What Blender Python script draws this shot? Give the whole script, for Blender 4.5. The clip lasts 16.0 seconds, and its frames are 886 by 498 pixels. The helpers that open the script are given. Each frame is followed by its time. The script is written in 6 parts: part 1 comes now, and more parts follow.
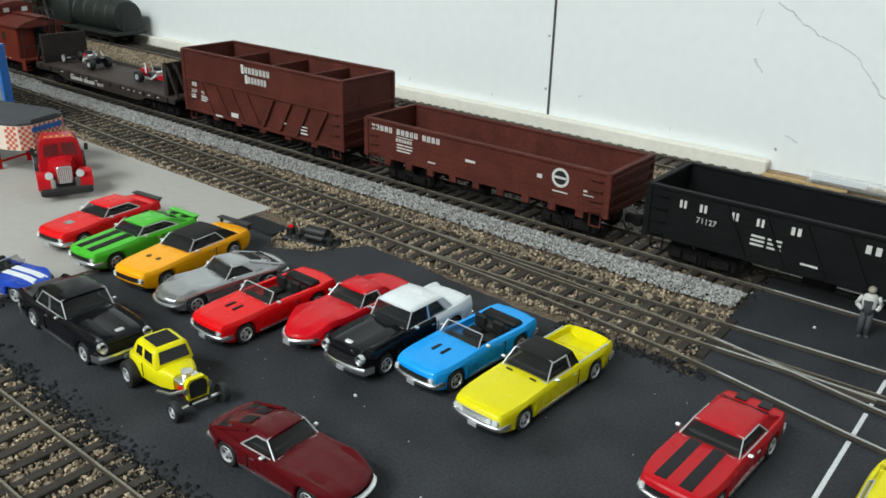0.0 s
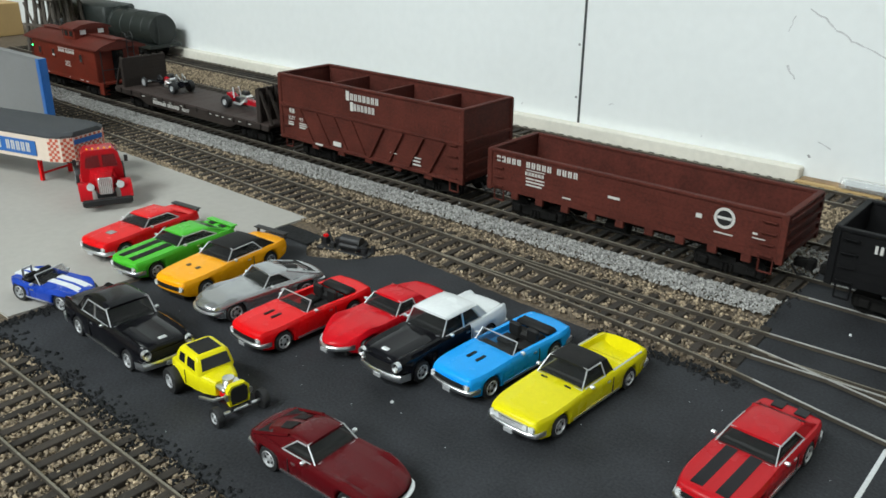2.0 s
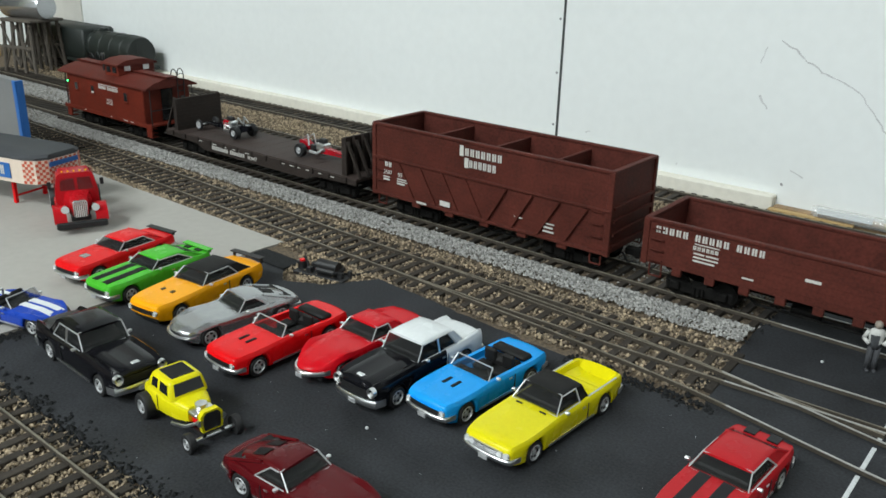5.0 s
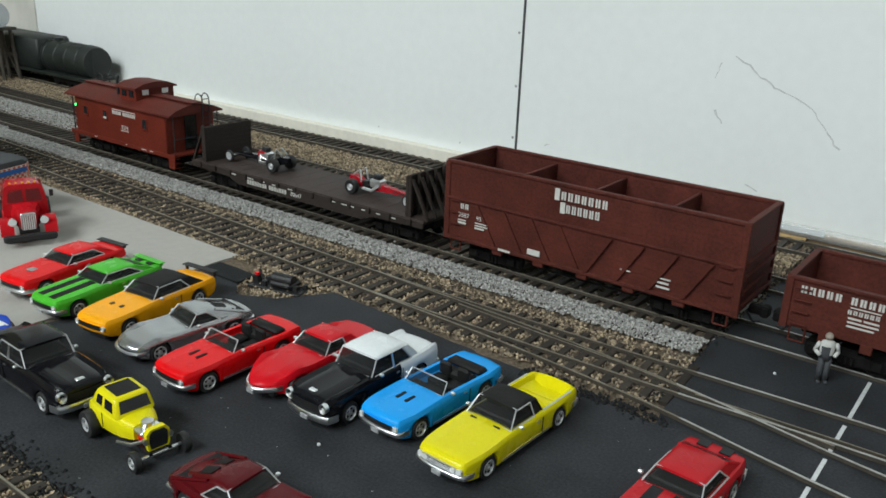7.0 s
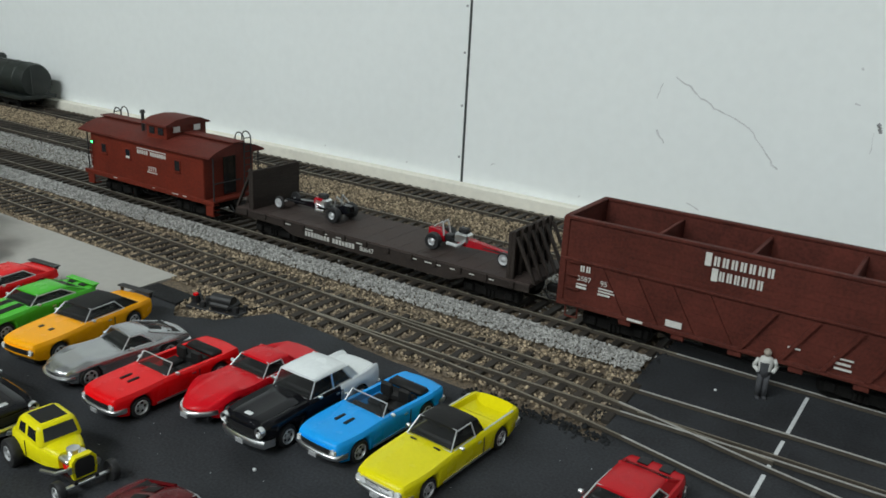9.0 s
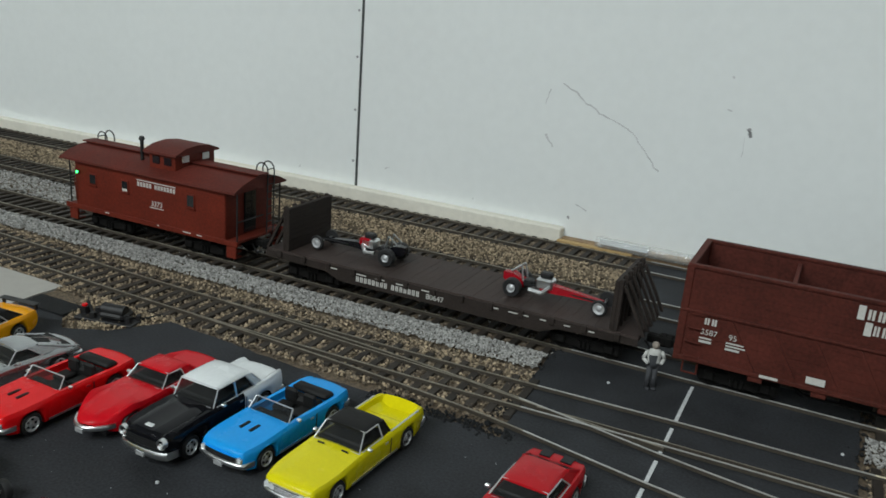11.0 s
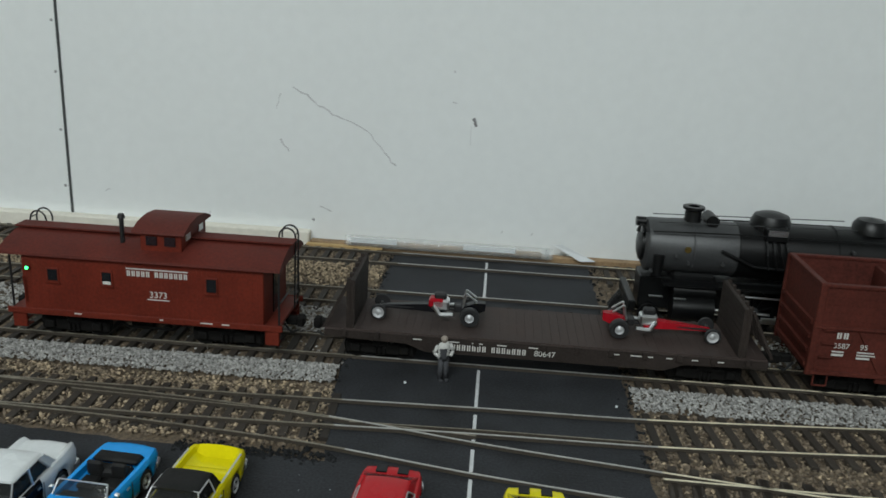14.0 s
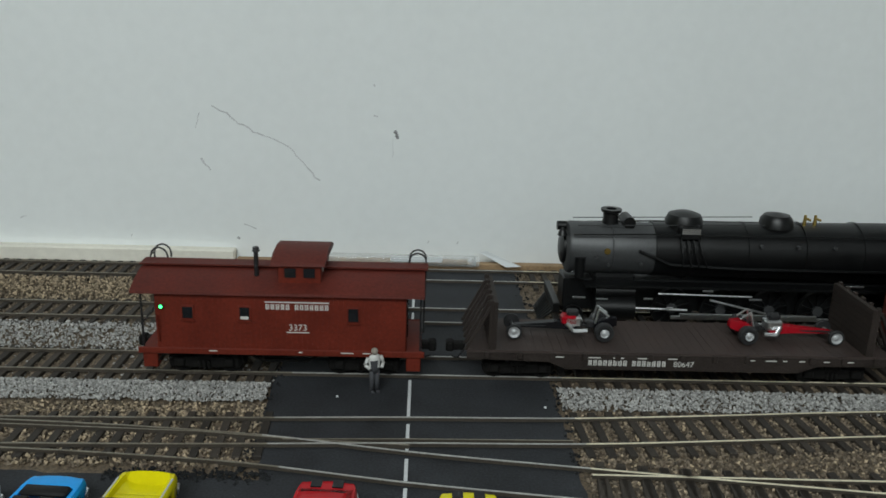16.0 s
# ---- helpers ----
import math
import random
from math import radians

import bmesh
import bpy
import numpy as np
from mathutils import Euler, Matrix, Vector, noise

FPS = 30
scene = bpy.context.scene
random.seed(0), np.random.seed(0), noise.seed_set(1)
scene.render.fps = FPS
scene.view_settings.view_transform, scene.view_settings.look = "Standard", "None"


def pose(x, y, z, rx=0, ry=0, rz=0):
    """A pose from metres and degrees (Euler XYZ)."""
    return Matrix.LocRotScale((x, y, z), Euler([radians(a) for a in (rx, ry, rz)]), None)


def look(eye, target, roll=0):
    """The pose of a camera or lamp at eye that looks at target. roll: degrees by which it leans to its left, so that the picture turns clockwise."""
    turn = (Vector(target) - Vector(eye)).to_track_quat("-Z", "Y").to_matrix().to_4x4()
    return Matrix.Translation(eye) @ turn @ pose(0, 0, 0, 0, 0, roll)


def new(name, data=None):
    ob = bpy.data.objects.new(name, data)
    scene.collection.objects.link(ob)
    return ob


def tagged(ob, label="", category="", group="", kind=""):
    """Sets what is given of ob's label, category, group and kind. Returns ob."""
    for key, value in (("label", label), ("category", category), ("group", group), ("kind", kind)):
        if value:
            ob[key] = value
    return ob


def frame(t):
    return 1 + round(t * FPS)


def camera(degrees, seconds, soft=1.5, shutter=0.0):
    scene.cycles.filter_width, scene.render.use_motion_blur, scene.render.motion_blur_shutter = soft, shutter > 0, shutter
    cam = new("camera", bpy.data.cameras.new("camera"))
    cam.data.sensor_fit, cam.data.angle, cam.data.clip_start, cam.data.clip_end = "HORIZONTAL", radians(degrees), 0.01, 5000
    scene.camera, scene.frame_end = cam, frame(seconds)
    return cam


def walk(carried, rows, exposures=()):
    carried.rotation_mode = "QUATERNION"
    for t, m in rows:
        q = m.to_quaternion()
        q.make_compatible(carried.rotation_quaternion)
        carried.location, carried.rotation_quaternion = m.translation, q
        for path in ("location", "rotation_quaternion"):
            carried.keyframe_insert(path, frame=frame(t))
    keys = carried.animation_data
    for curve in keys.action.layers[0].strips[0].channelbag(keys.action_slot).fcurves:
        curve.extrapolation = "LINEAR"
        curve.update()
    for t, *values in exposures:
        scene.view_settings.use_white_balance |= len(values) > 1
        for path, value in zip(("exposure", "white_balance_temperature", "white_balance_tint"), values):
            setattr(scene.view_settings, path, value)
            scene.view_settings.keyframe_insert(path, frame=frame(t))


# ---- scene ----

# Plan in full-size metres of a 1:87 layout; S brings it to the true size of the models.
S = 1 / 87.1
PATH = [
    (0, (2.434, -25.123, 11.026), (-14.763, -3.501, -0.667), 1.48),
    (0.5, (2.441, -25.102, 10.977), (-14.628, -3.391, -0.739), 1.69),
    (1, (2.429, -25.119, 10.970), (-14.701, -3.444, -0.724), 1.63),
    (1.5, (2.484, -25.316, 11.162), (-15.329, -4.222, -0.574), 0.18),
    (2, (2.460, -25.442, 11.164), (-15.572, -4.382, -0.293), 0.51),
    (2.5, (2.464, -25.465, 11.139), (-15.527, -4.300, -0.190), 0.71),
    (3, (2.486, -25.510, 11.139), (-15.479, -4.226, -0.007), 0.92),
    (3.5, (2.529, -25.467, 11.203), (-15.292, -4.019, 0.140), 0.95),
    (4, (2.535, -25.504, 11.239), (-15.284, -3.978, 0.325), 1.04),
    (6.5, (2.598, -25.219, 11.131), (-14.462, -2.775, 0.873), 2.06),
    (7, (2.646, -25.128, 11.152), (-14.144, -2.431, 1.006), 2.22),
    (7.5, (2.582, -24.916, 11.095), (-13.846, -1.926, 1.017), 2.27),
    (8, (2.512, -24.792, 11.000), (-13.646, -1.625, 0.890), 2.39),
    (8.5, (2.735, -24.747, 11.131), (-13.339, -1.402, 1.300), 2.21),
    (9, (2.787, -24.761, 11.045), (-12.796, -0.904, 1.662), 3.04),
    (11.5, (2.611, -25.462, 11.187), (-8.124, 1.056, 2.155), 4.27),
    (12, (2.609, -25.712, 11.331), (-6.392, 1.458, 2.345), 4.15),
    (12.5, (1.868, -25.682, 11.528), (-5.542, 1.975, 2.574), 4.22),
    (13, (0.690, -25.687, 11.384), (-4.798, 2.393, 2.364), 3.74),
    (13.5, (0.144, -25.722, 11.760), (-3.443, 2.673, 2.768), 3.51),
    (14, (-0.005, -25.748, 11.965), (-1.663, 2.817, 2.949), 3.05),
    (14.5, (0.400, -25.993, 12.146), (0.085, 2.621, 3.139), 2.58),
    (15, (1.055, -26.070, 12.320), (1.210, 2.568, 3.383), 1.78),
    (15.5, (0.983, -26.054, 12.286), (1.037, 2.618, 3.457), 1.57),
    (16, (0.202, -26.090, 12.173), (0.987, 2.634, 3.553), 1.77),
]
TRAIN = [(0, -49.634), (0.5, -48.461), (1, -47.267), (1.5, -46.087), (2, -44.928), (2.5, -43.724), (3, -42.537), (3.5, -41.355), (4, -40.164), (6.5, -33.229), (7, -31.687), (7.5, -30.003), (8, -28.288), (8.5, -26.534), (9, -24.753), (11.5, -15.722), (12, -13.886), (12.5, -12.131), (13, -10.401), (13.5, -8.624), (14, -6.843), (14.5, -5.089), (15, -3.359), (15.5, -1.688), (16, 0.000)]

cam = camera(56.0, 16.0, soft=1.6, shutter=0.3)
walk(cam, [(t, look(Vector(eye) * S, Vector(target) * S, roll)) for t, eye, target, roll in PATH],
     exposures=[(0, 0.14), (4.2, 0.11), (6.5, -0.03), (9, -0.26), (11.5, -0.48), (16, -0.54)])

# ---- world and lamps: a closed room with two ceiling fittings ----
world = bpy.data.worlds.new("room_air")
scene.world = world
world.use_nodes = True
world.node_tree.nodes["Background"].inputs[0].default_value = (0.8, 0.9, 1.0, 1)
world.node_tree.nodes["Background"].inputs[1].default_value = 0.05
LAMP_Z = 1.35


def ceiling_lamp(x, y, sx, sy, watts):
    data = bpy.data.lights.new("ceiling_tube_light", "AREA")
    data.shape, data.size, data.size_y, data.energy = "RECTANGLE", sx, sy, watts
    data.color = (0.91, 0.98, 0.975)
    ob = new("ceiling_tube_light", data)
    ob.matrix_world = look((x, y, LAMP_Z - 0.04), (x, y, 0))
    return ob


ceiling_lamp(-0.5, -1.35, 1.3, 0.3, 31.0)
ceiling_lamp(-0.1, -1.95, 1.3, 0.3, 26.0)


# ---- materials ----
def mat(name, col, rough=0.5, metal=0.0, vary=0.15, scale=300.0, bump=0.0, fine=1500.0, coat=0.0, spec=0.5, col2=None, rnd=0.0, emit=0.0, trans=0.0, alpha=1.0):
    m = bpy.data.materials.new(name)
    m.use_nodes = True
    nt = m.node_tree
    b = nt.nodes["Principled BSDF"]
    tc = nt.nodes.new("ShaderNodeTexCoord")
    n1 = nt.nodes.new("ShaderNodeTexNoise")
    n1.inputs["Scale"].default_value, n1.inputs["Detail"].default_value = scale, 5
    n2 = nt.nodes.new("ShaderNodeTexNoise")
    n2.inputs["Scale"].default_value, n2.inputs["Detail"].default_value = fine, 3
    for n in (n1, n2):
        nt.links.new(tc.outputs["Object"], n.inputs["Vector"])
    mix = nt.nodes.new("ShaderNodeMath")
    mix.operation = "MULTIPLY_ADD"
    nt.links.new(n2.outputs["Fac"], mix.inputs[0])
    mix.inputs[1].default_value = 0.5
    half = nt.nodes.new("ShaderNodeMath")
    half.operation = "MULTIPLY"
    half.inputs[1].default_value = 0.5
    nt.links.new(n1.outputs["Fac"], half.inputs[0])
    nt.links.new(half.outputs[0], mix.inputs[2])
    ramp = nt.nodes.new("ShaderNodeValToRGB")
    e = ramp.color_ramp.elements
    e[0].position, e[1].position = 0.32, 0.68
    lo = tuple(c * (1 - vary) for c in col)
    hi = tuple(min(1, c * (1 + vary)) for c in (col2 or col))
    e[0].color, e[1].color = (*lo, 1), (*hi, 1)
    nt.links.new(mix.outputs[0], ramp.inputs[0])
    out = ramp.outputs[0]
    if rnd:
        oi = nt.nodes.new("ShaderNodeObjectInfo") if rnd > 0 else nt.nodes.new("ShaderNodeNewGeometry")
        src = oi.outputs["Random"] if rnd > 0 else oi.outputs["Random Per Island"]
        hsv = nt.nodes.new("ShaderNodeHueSaturation")
        mr = nt.nodes.new("ShaderNodeMapRange")
        mr.inputs[3].default_value, mr.inputs[4].default_value = 1 - abs(rnd), 1 + abs(rnd)
        nt.links.new(src, mr.inputs[0])
        nt.links.new(mr.outputs[0], hsv.inputs["Value"])
        nt.links.new(out, hsv.inputs["Color"])
        out = hsv.outputs[0]
    nt.links.new(out, b.inputs["Base Color"])
    rr = nt.nodes.new("ShaderNodeMapRange")
    rr.inputs[3].default_value, rr.inputs[4].default_value = max(0.02, rough * 0.8), min(1, rough * 1.2)
    nt.links.new(n1.outputs["Fac"], rr.inputs[0])
    nt.links.new(rr.outputs[0], b.inputs["Roughness"])
    b.inputs["Metallic"].default_value = metal
    b.inputs["Specular IOR Level"].default_value = spec
    b.inputs["Coat Weight"].default_value = coat
    b.inputs["Coat Roughness"].default_value = 0.08
    b.inputs["Transmission Weight"].default_value = trans
    b.inputs["Alpha"].default_value = alpha
    if emit:
        b.inputs["Emission Color"].default_value = (*col, 1)
        b.inputs["Emission Strength"].default_value = emit
    if bump:
        bp = nt.nodes.new("ShaderNodeBump")
        bp.inputs["Strength"].default_value, bp.inputs["Distance"].default_value = bump, 0.0006
        nt.links.new(mix.outputs[0], bp.inputs["Height"])
        nt.links.new(bp.outputs[0], b.inputs["Normal"])
    return m


def paint(name, col, rough=0.27):
    return mat(name, col, rough, vary=0.05, scale=60, coat=0.12, fine=900, spec=0.16)


M_WALL = mat("white_board", (0.84, 0.87, 0.87), 0.55, vary=0.025, scale=9, fine=160, bump=0.04)
M_ROOM = mat("room_paint", (0.46, 0.47, 0.47), 0.8, vary=0.05, scale=4, fine=60)
M_SEAM = mat("dark_metal_strip", (0.05, 0.055, 0.055), 0.45, vary=0.3, scale=80)
M_SCUFF = mat("grey_scuff", (0.34, 0.34, 0.35), 0.8, vary=0.3, scale=300)
M_SCUFF2 = mat("faint_pencil", (0.6, 0.61, 0.62), 0.8, vary=0.2, scale=300)
M_LEDGE = mat("cream_strip", (0.80, 0.77, 0.68), 0.7, vary=0.08, scale=25, fine=300, bump=0.15)
M_WOOD = mat("raw_wood_strip", (0.33, 0.22, 0.12), 0.7, vary=0.35, scale=120, fine=900, bump=0.2)
M_ASPH = mat("dark_asphalt_sheet", (0.028, 0.030, 0.034), 0.8, vary=0.6, scale=48, fine=1300, bump=0.5, spec=0.3)
M_ASPHR = mat("ragged_asphalt_edge", (0.018, 0.019, 0.02), 0.9, vary=0.5, scale=500, fine=2200, bump=0.9, spec=0.2)
M_BOARD = mat("grey_cardboard", (0.40, 0.385, 0.355), 0.75, vary=0.06, scale=14, fine=260, bump=0.08)
M_SOIL = mat("brown_ballast_bed", (0.075, 0.055, 0.038), 0.95, vary=0.6, scale=700, fine=2500, bump=0.8, col2=(0.14, 0.105, 0.07))
M_TAN = mat("tan_ballast", (0.33, 0.26, 0.175), 0.9, vary=0.3, scale=600, rnd=-0.65)
M_BROWN = mat("brown_ballast", (0.155, 0.122, 0.088), 0.9, vary=0.3, scale=600, rnd=-0.7)
M_GREY = mat("grey_ballast", (0.365, 0.36, 0.345), 0.9, vary=0.2, scale=600, rnd=-0.42)
M_DARKB = mat("dark_track_dirt", (0.035, 0.032, 0.03), 0.95, vary=0.5, scale=700, rnd=-0.6)
M_TIE = mat("dark_brown_plastic_tie", (0.033, 0.026, 0.020), 0.75, vary=0.3, scale=900, rnd=0.35, bump=0.2)
M_RAIL = mat("weathered_nickel_rail", (0.27, 0.245, 0.195), 0.45, metal=0.5, vary=0.3, scale=200)
# The bright yellowish reflection on the eastern rails is put into this base colour.
M_RAILB = mat("yellow_sheen_rail", (0.84, 0.77, 0.58), 0.34, metal=0.2, vary=0.15, scale=200)
M_RAILS = mat("polished_nickel_rail", (0.47, 0.465, 0.44), 0.36, metal=0.3, vary=0.2, scale=200)
M_RAILD = mat("brown_rail_side", (0.055, 0.045, 0.034), 0.65, metal=0.1, vary=0.3, scale=200)
M_LINE = mat("white_road_line", (0.62, 0.64, 0.65), 0.7, vary=0.15, scale=400, fine=1500)
M_CHROME = mat("chrome", (0.82, 0.83, 0.84), 0.30, metal=1.0, vary=0.06, scale=300)
M_TRIM = mat("bright_window_trim", (0.54, 0.55, 0.56), 0.42, metal=0.5, vary=0.08, scale=300)
M_TYRE = mat("black_rubber", (0.014, 0.014, 0.015), 0.6, vary=0.2, scale=500)
M_BLACK = mat("black_plastic", (0.012, 0.012, 0.013), 0.5, vary=0.2, scale=400)
M_GLASS = mat("smoked_clear_plastic", (0.035, 0.037, 0.037), 0.05, vary=0.05, scale=50, alpha=0.30, spec=0.28)
M_CLEAR = mat("clear_plastic", (0.85, 0.88, 0.88), 0.05, vary=0.02, scale=50, alpha=0.2, spec=0.9)
M_LENS = mat("clear_headlight", (0.7, 0.72, 0.72), 0.1, vary=0.05, scale=200, coat=1.0)
M_TAIL = mat("red_tail_lens", (0.5, 0.02, 0.015), 0.2, vary=0.1, scale=200, coat=1.0)
M_RED = paint("red_paint", (0.74, 0.005, 0.008))
M_RED2 = paint("crimson_paint", (0.58, 0.005, 0.013))
M_CAMRED = paint("stripe_car_red_paint", (0.46, 0.008, 0.014))
M_DRAG = paint("dragster_red_paint", (0.33, 0.006, 0.014))
M_MAROON = paint("maroon_paint", (0.088, 0.0035, 0.006))
M_GREEN = paint("bright_green_paint", (0.07, 0.47, 0.03))
M_ORANGE = paint("orange_paint", (0.96, 0.40, 0.004))
M_SILVER = mat("silver_paint", (0.44, 0.45, 0.46), 0.24, metal=0.8, vary=0.04, scale=90, coat=0.5)
M_BLACKP = paint("gloss_black_paint", (0.006, 0.006, 0.008), 0.12)
M_WHITEP = paint("white_paint", (0.74, 0.77, 0.78))
M_SKY = paint("sky_blue_paint", (0.01, 0.33, 0.84))
M_YELLOW = paint("lemon_yellow_paint", (0.74, 0.66, 0.006))
M_COBRA = paint("royal_blue_paint", (0.015, 0.06, 0.42))
M_VINYL = mat("matt_black_vinyl", (0.010, 0.010, 0.010), 0.6, spec=0.25, vary=0.2, scale=900, bump=0.1)
M_OXIDE = mat("oxide_red_car_side", (0.082, 0.0185, 0.0125), 0.66, vary=0.4, scale=90, fine=900, bump=0.12, spec=0.22)
M_OXIDE2 = mat("oxide_red_inside", (0.085, 0.021, 0.015), 0.75, vary=0.4, scale=100, fine=900, bump=0.15, spec=0.2)
M_CAB = mat("caboose_red", (0.128, 0.0165, 0.0075), 0.6, vary=0.3, scale=70, fine=900, bump=0.1, spec=0.25)
M_CABR = mat("caboose_roof_red", (0.100, 0.017, 0.011), 0.62, vary=0.3, scale=70, fine=900, bump=0.1, spec=0.25)
M_FLAT = mat("dark_brown_flat_car", (0.028, 0.021, 0.018), 0.68, vary=0.35, scale=150, fine=1200, bump=0.2, spec=0.25)
M_DECK = mat("dark_brown_deck", (0.048, 0.034, 0.030), 0.65, vary=0.3, scale=90, fine=1200, bump=0.2, spec=0.3)
M_COAL = mat("black_gondola_side", (0.006, 0.006, 0.0066), 0.6, vary=0.3, scale=150, bump=0.1, spec=0.16)
M_STEEL = mat("dark_bogie_metal", (0.008, 0.0075, 0.007), 0.75, vary=0.4, scale=300, bump=0.2, spec=0.15)
M_LETTER = mat("white_lettering", (0.58, 0.57, 0.54), 0.7, vary=0.12, scale=900, fine=2500)
M_LOCO = mat("satin_black_boiler", (0.005, 0.0053, 0.0056), 0.36, vary=0.3, scale=120, bump=0.05, spec=0.35)
M_SMOKE = mat("graphite_smokebox", (0.06, 0.062, 0.064), 0.45, metal=0.3, vary=0.2, scale=150)
M_BRASS = mat("brass_fitting", (0.55, 0.40, 0.12), 0.3, metal=1.0, vary=0.1, scale=300)
M_SKIN = mat("figure_paint", (0.30, 0.26, 0.22), 0.75, vary=0.2, scale=900)
M_GREENLED = mat("green_marker_lamp", (0.05, 1.0, 0.2), 0.4, vary=0.02, emit=6.0)
M_TENDER = mat("dark_green_black_tender", (0.012, 0.017, 0.015), 0.5, vary=0.3, scale=120, bump=0.1)
M_TIMBER = mat("grey_brown_timber", (0.10, 0.085, 0.07), 0.8, vary=0.35, scale=300, bump=0.3)
M_GREYBOX = mat("blue_grey_panel", (0.20, 0.203, 0.205), 0.6, vary=0.1, scale=30)
M_BLUE = mat("blue_trim", (0.02, 0.13, 0.42), 0.45, vary=0.08, scale=100)
M_PLY = mat("tan_plywood", (0.50, 0.34, 0.15), 0.7, vary=0.15, scale=40)
M_MARBLE = mat("veined_paper", (0.62, 0.61, 0.57), 0.7, vary=0.14, scale=14, fine=40)
M_OLIVE = mat("olive_wall", (0.33, 0.33, 0.2), 0.8, vary=0.08, scale=10)
M_DARK = mat("dark_cloth", (0.03, 0.028, 0.025), 0.9, vary=0.3, scale=60)
M_FELT = mat("dark_grey_tarp", (0.05, 0.054, 0.06), 0.8, vary=0.25, scale=60, fine=1500, bump=0.2)
M_CREAMP = mat("cream_panel", (0.72, 0.60, 0.50), 0.6, vary=0.06, scale=200)
M_CHECK = mat("red_check", (0.55, 0.10, 0.05), 0.6, vary=0.1, scale=200)
M_WIN = mat("dark_window_glass", (0.012, 0.013, 0.015), 0.12, vary=0.1, scale=100)


# ---- mesh helpers ----
def part(name, bm, material, parent=None, label="", smooth=False, angle=38):
    me = bpy.data.meshes.new(name)
    bmesh.ops.recalc_face_normals(bm, faces=bm.faces)
    bm.transform(Matrix.Scale(S, 4))
    bm.to_mesh(me)
    bm.free()
    me.materials.append(material)
    if smooth:
        me.shade_smooth()
        me.set_sharp_from_angle(angle=radians(angle))
    ob = new(name, me)
    ob.parent = parent
    if label:
        ob["label"] = label
    return ob


def thing(name, x, y, z, rz, label, category, group=""):
    ob = new(name)
    ob.empty_display_size = 0.01
    ob.matrix_world = pose(x * S, y * S, z * S, 0, 0, rz)
    return tagged(ob, label, category, group)


def structure(ob, label):
    return tagged(ob, label, "", "", "structure")


def box(bm, x0, x1, y0, y1, z0, z1, bevel=0.0, m=None):
    r = bmesh.ops.create_cube(bm, size=1)
    vs = r["verts"]
    for v in vs:
        v.co = Vector((x0 + (v.co.x + 0.5) * (x1 - x0), y0 + (v.co.y + 0.5) * (y1 - y0), z0 + (v.co.z + 0.5) * (z1 - z0)))
        if m:
            v.co = m @ v.co
    if bevel:
        es = list({e for v in vs for e in v.link_edges})
        bmesh.ops.bevel(bm, geom=es, offset=bevel, segments=1, affect="EDGES", clamp_overlap=True)
    return bm


def B(*a, **k):
    return box(bmesh.new(), *a, **k)


def rod(bm, p, q, r0, r1=None, seg=10):
    p, q = Vector(p), Vector(q)
    d = q - p
    m = Matrix.Translation((p + q) / 2) @ d.to_track_quat("Z", "Y").to_matrix().to_4x4()
    bmesh.ops.create_cone(bm, cap_ends=True, segments=seg, radius1=r0, radius2=r0 if r1 is None else r1, depth=d.length, matrix=m)
    return bm


def R(*a, **k):
    return rod(bmesh.new(), *a, **k)


def loft(bm, rings, closed=True, caps=True):
    rows = [[bm.verts.new(p) for p in ring] for ring in rings]
    n = len(rows[0])
    for a, b in zip(rows, rows[1:]):
        for i in range(n if closed else n - 1):
            j = (i + 1) % n
            bm.faces.new((a[i], a[j], b[j], b[i]))
    if caps:
        bm.faces.new(rows[0])
        bm.faces.new(rows[-1])
    return bm


def slab(bm, pts, th):
    """A plate on four or more corners, th thick to its inside."""
    pts = [Vector(p) for p in pts]
    n = (pts[1] - pts[0]).cross(pts[2] - pts[0]).normalized() * th
    loft(bm, [pts, [p - n for p in pts]])
    return bm


def lathe(bm, profile, axis_m, seg=20):
    rings = []
    for k in range(seg):
        a = 2 * math.pi * k / seg
        rings.append([axis_m @ Vector((r * math.cos(a), r * math.sin(a), h)) for r, h in profile])
    rings.append(rings[0])
    rows = [[bm.verts.new(p) for p in ring] for ring in rings[:-1]]
    for k in range(seg):
        a, b = rows[k], rows[(k + 1) % seg]
        for i in range(len(profile) - 1):
            bm.faces.new((a[i], a[i + 1], b[i + 1], b[i]))
    return bm


def wire(bm, pts, r, seg=6):
    for a, b in zip(pts, pts[1:]):
        rod(bm, a, b, r, seg=seg)
    return bm


def bars(bm, lengths, x0, x1, y, z0, z1, th=0.012):
    """Plain upright bars, one a letter, with gaps between words."""
    total = sum(lengths) + 0.8 * (len(lengths) - 1)
    w = (x1 - x0) / total
    x = x0
    for n in lengths:
        for _ in range(n):
            for u in (0.14, 0.54):
                box(bm, x + u * w, x + (u + 0.27) * w, y - th, y, z0, z1)
            x += w
        x += 0.8 * w
    return bm


def writing(name, text, size, m, material, parent):
    """Real characters in the built-in font, as one flat mesh."""
    cu = bpy.data.curves.new(name, "FONT")
    cu.body, cu.size, cu.extrude, cu.align_x = text, size * S, 0.004 * S, "CENTER"
    tmp = bpy.data.objects.new(name, cu)
    scene.collection.objects.link(tmp)
    me = bpy.data.meshes.new_from_object(tmp)
    bpy.data.objects.remove(tmp)
    bpy.data.curves.remove(cu)
    me.materials.clear()
    me.materials.append(material)
    ob = new(name, me)
    ob.parent = parent
    ob.matrix_local = Matrix.Translation(Vector(m.translation) * S) @ m.to_3x3().to_4x4()
    return ob


